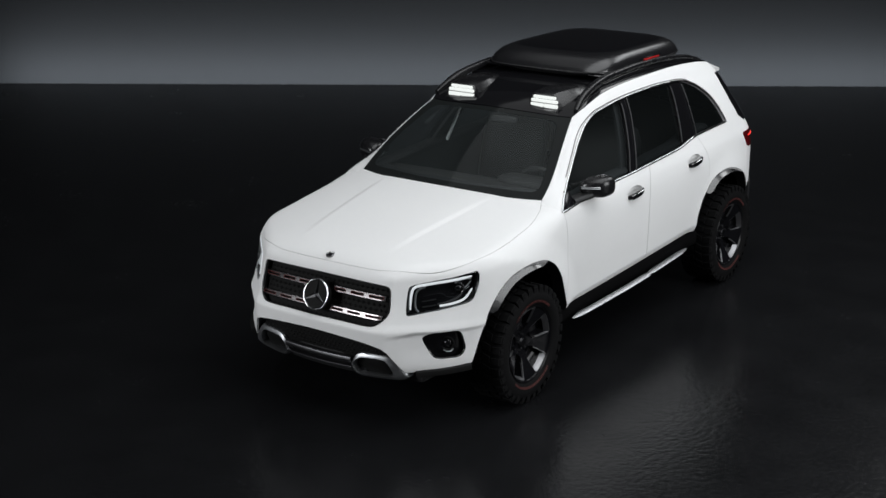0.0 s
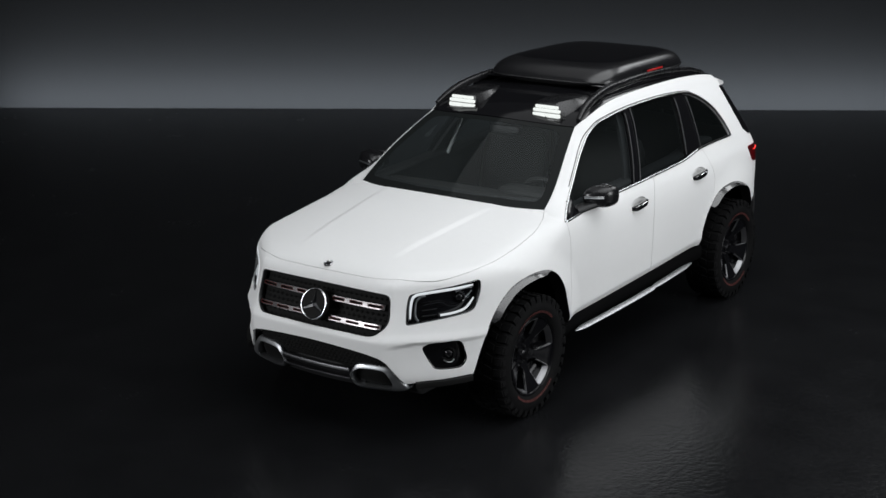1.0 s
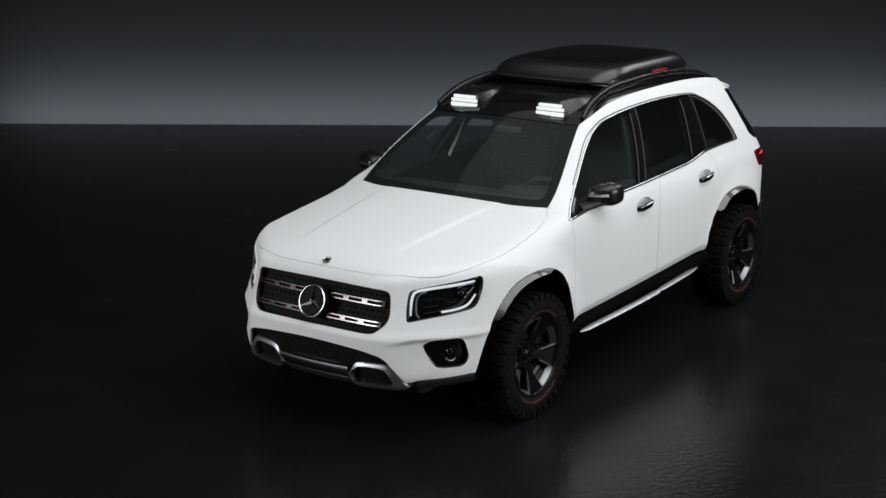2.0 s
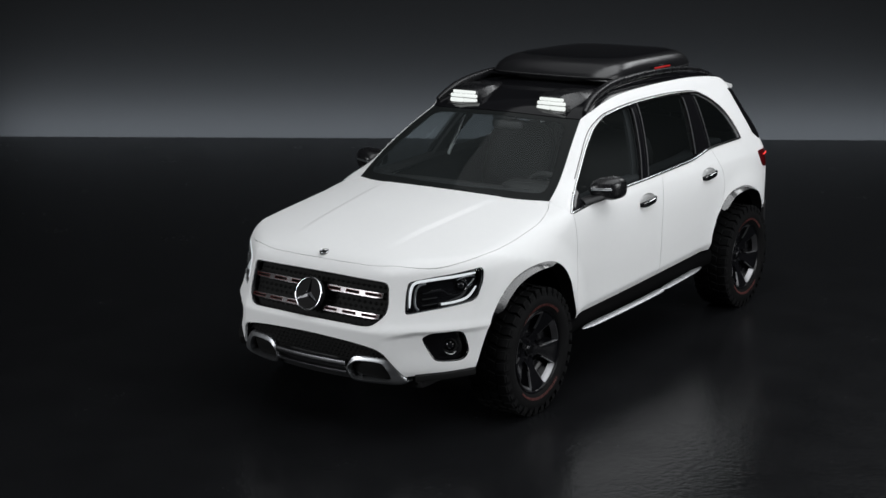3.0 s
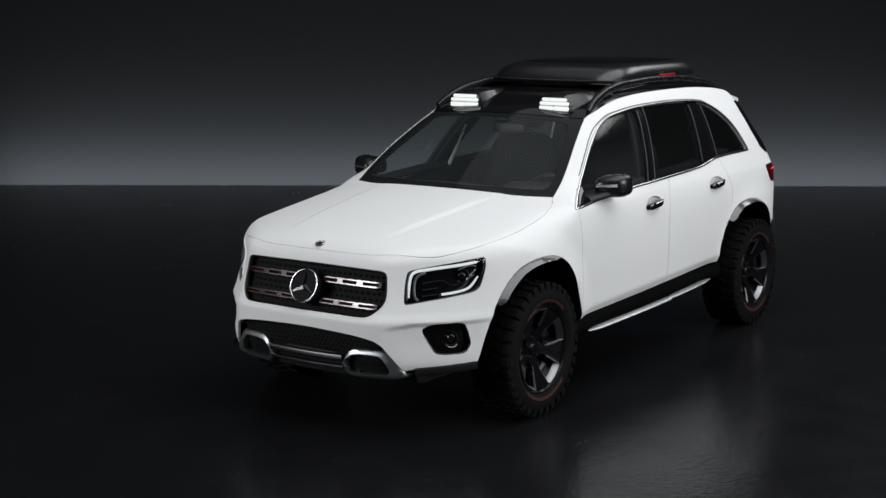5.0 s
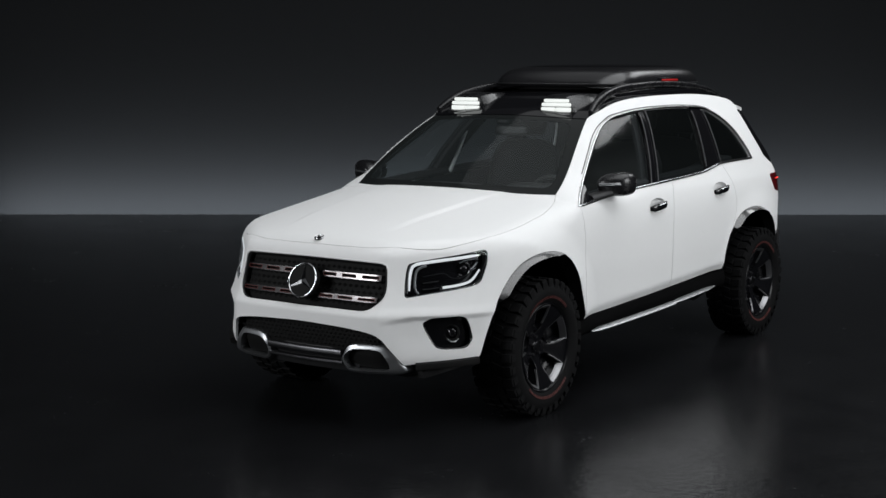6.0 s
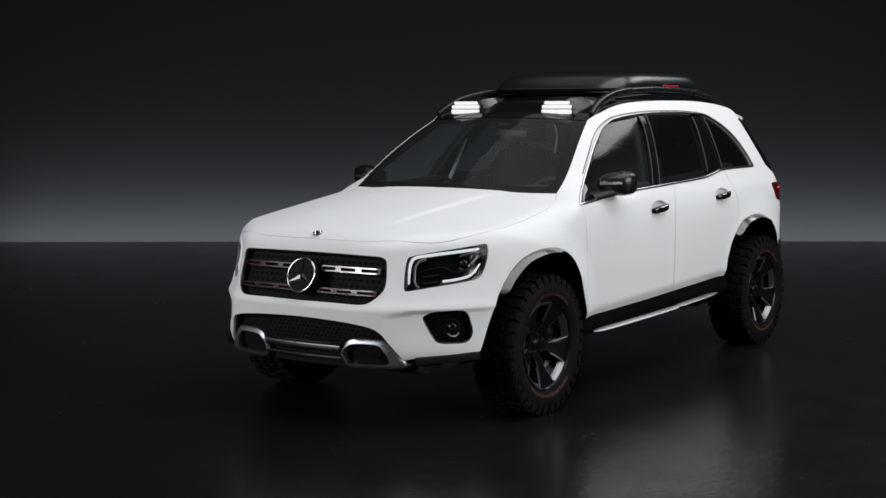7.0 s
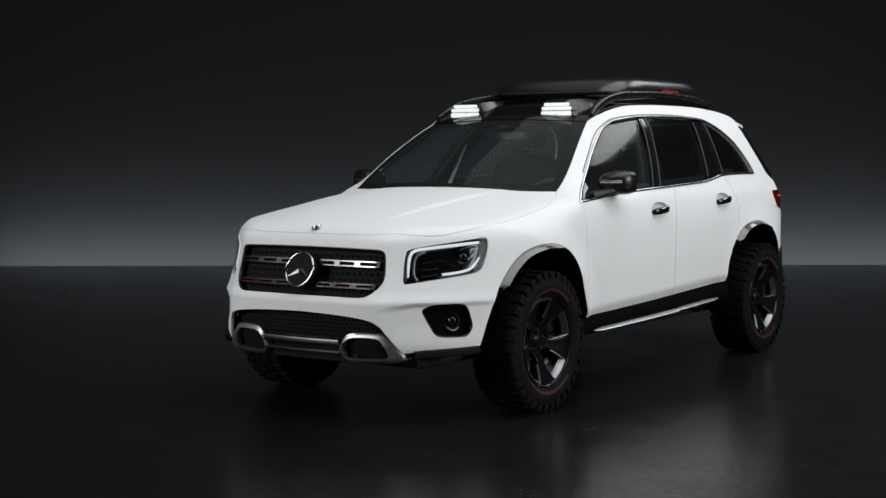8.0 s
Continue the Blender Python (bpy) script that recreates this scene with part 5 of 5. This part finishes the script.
steer = part("steering_wheel", moved(sweep(np.stack([0.185 * np.cos(t), 0.185 * np.sin(t), 0 * t], 1), oval(0.016, 0.016, 8), closed=True), sw_m), DASH, car, "black steering wheel", 60)
part("boss", moved(lump((-0.07, -0.06, -0.03), (0.07, 0.06, 0.03), 3), sw_m), DASH, steer, "black wheel boss", 60)
for a in (0.0, math.pi, -math.pi / 2):
    part("arm", moved(sweep(np.array([(0.05 * math.cos(a), 0.05 * math.sin(a), 0), (0.18 * math.cos(a), 0.18 * math.sin(a), 0)]), oval(0.016, 0.009, 8)), sw_m), DASH, steer, "black wheel arm", 60)


def seat(x, y, wide, name, label):
    """A car seat facing forwards."""
    st = tagged(new(name), label)
    st.parent = car
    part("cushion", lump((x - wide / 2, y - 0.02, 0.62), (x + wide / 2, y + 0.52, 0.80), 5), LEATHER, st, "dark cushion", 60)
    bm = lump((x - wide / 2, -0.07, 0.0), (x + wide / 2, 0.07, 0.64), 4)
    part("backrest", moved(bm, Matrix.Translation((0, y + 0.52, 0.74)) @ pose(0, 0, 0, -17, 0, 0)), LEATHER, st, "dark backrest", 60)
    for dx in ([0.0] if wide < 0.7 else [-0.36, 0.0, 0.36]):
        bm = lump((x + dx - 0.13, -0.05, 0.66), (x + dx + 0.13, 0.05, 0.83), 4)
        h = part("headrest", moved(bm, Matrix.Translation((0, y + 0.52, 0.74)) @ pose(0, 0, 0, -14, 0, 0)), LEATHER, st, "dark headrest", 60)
        for d2 in (-0.05, 0.05):
            bm = sweep(np.array([(x + dx + d2, 0, 0.6), (x + dx + d2, 0, 0.70)]), oval(0.007, 0.007, 8), up=(0, 1, 0))
            part("post", moved(bm, Matrix.Translation((0, y + 0.52, 0.74)) @ pose(0, 0, 0, -15, 0, 0)), DASH, st, "dark headrest post", 60)
    return st


seat(0.37, 1.18, 0.52, "front_seat", "dark brown leather front seat")
seat(-0.37, 1.18, 0.52, "front_seat", "dark brown leather front seat")
seat(0.0, 2.05, 1.24, "rear_seat", "dark brown leather rear bench")
bm = bmesh.new()
box(bm, (-0.10, 0.85, 0.50), (0.10, 1.75, 0.86), 0.03)
part("centre_console", bm, DASH, car, "dark centre console", 40)
bm = bmesh.new()
box(bm, (-0.76, 0.45, 0.44), (0.76, 3.3, 0.50), 0.01)
part("cabin_floor", bm, LINER, car, "dark carpeted cabin floor")
part("rear_view_mirror", lump((-0.12, 1.06, 1.42), (0.12, 1.10, 1.49), 4), PLASTIC, car, "black rear-view mirror", 60)
part("sensor_pod", lump((-0.07, 0.97, 1.49), (0.07, 1.09, 1.54), 3), PLASTIC, car, "black sensor pod behind the windscreen", 60)
skin("cowl", cut(from_top, both(np.vstack([spline([(0.0, 0.41), (0.3, 0.425), (0.62, 0.51)]), line((0.62, 0.51), (0.70, 0.42), step=0.03)[1:], cowl_edge[::-1] - (0, 0.04)])), lift=-0.05), PLASTIC, car, "black plastic cowl")
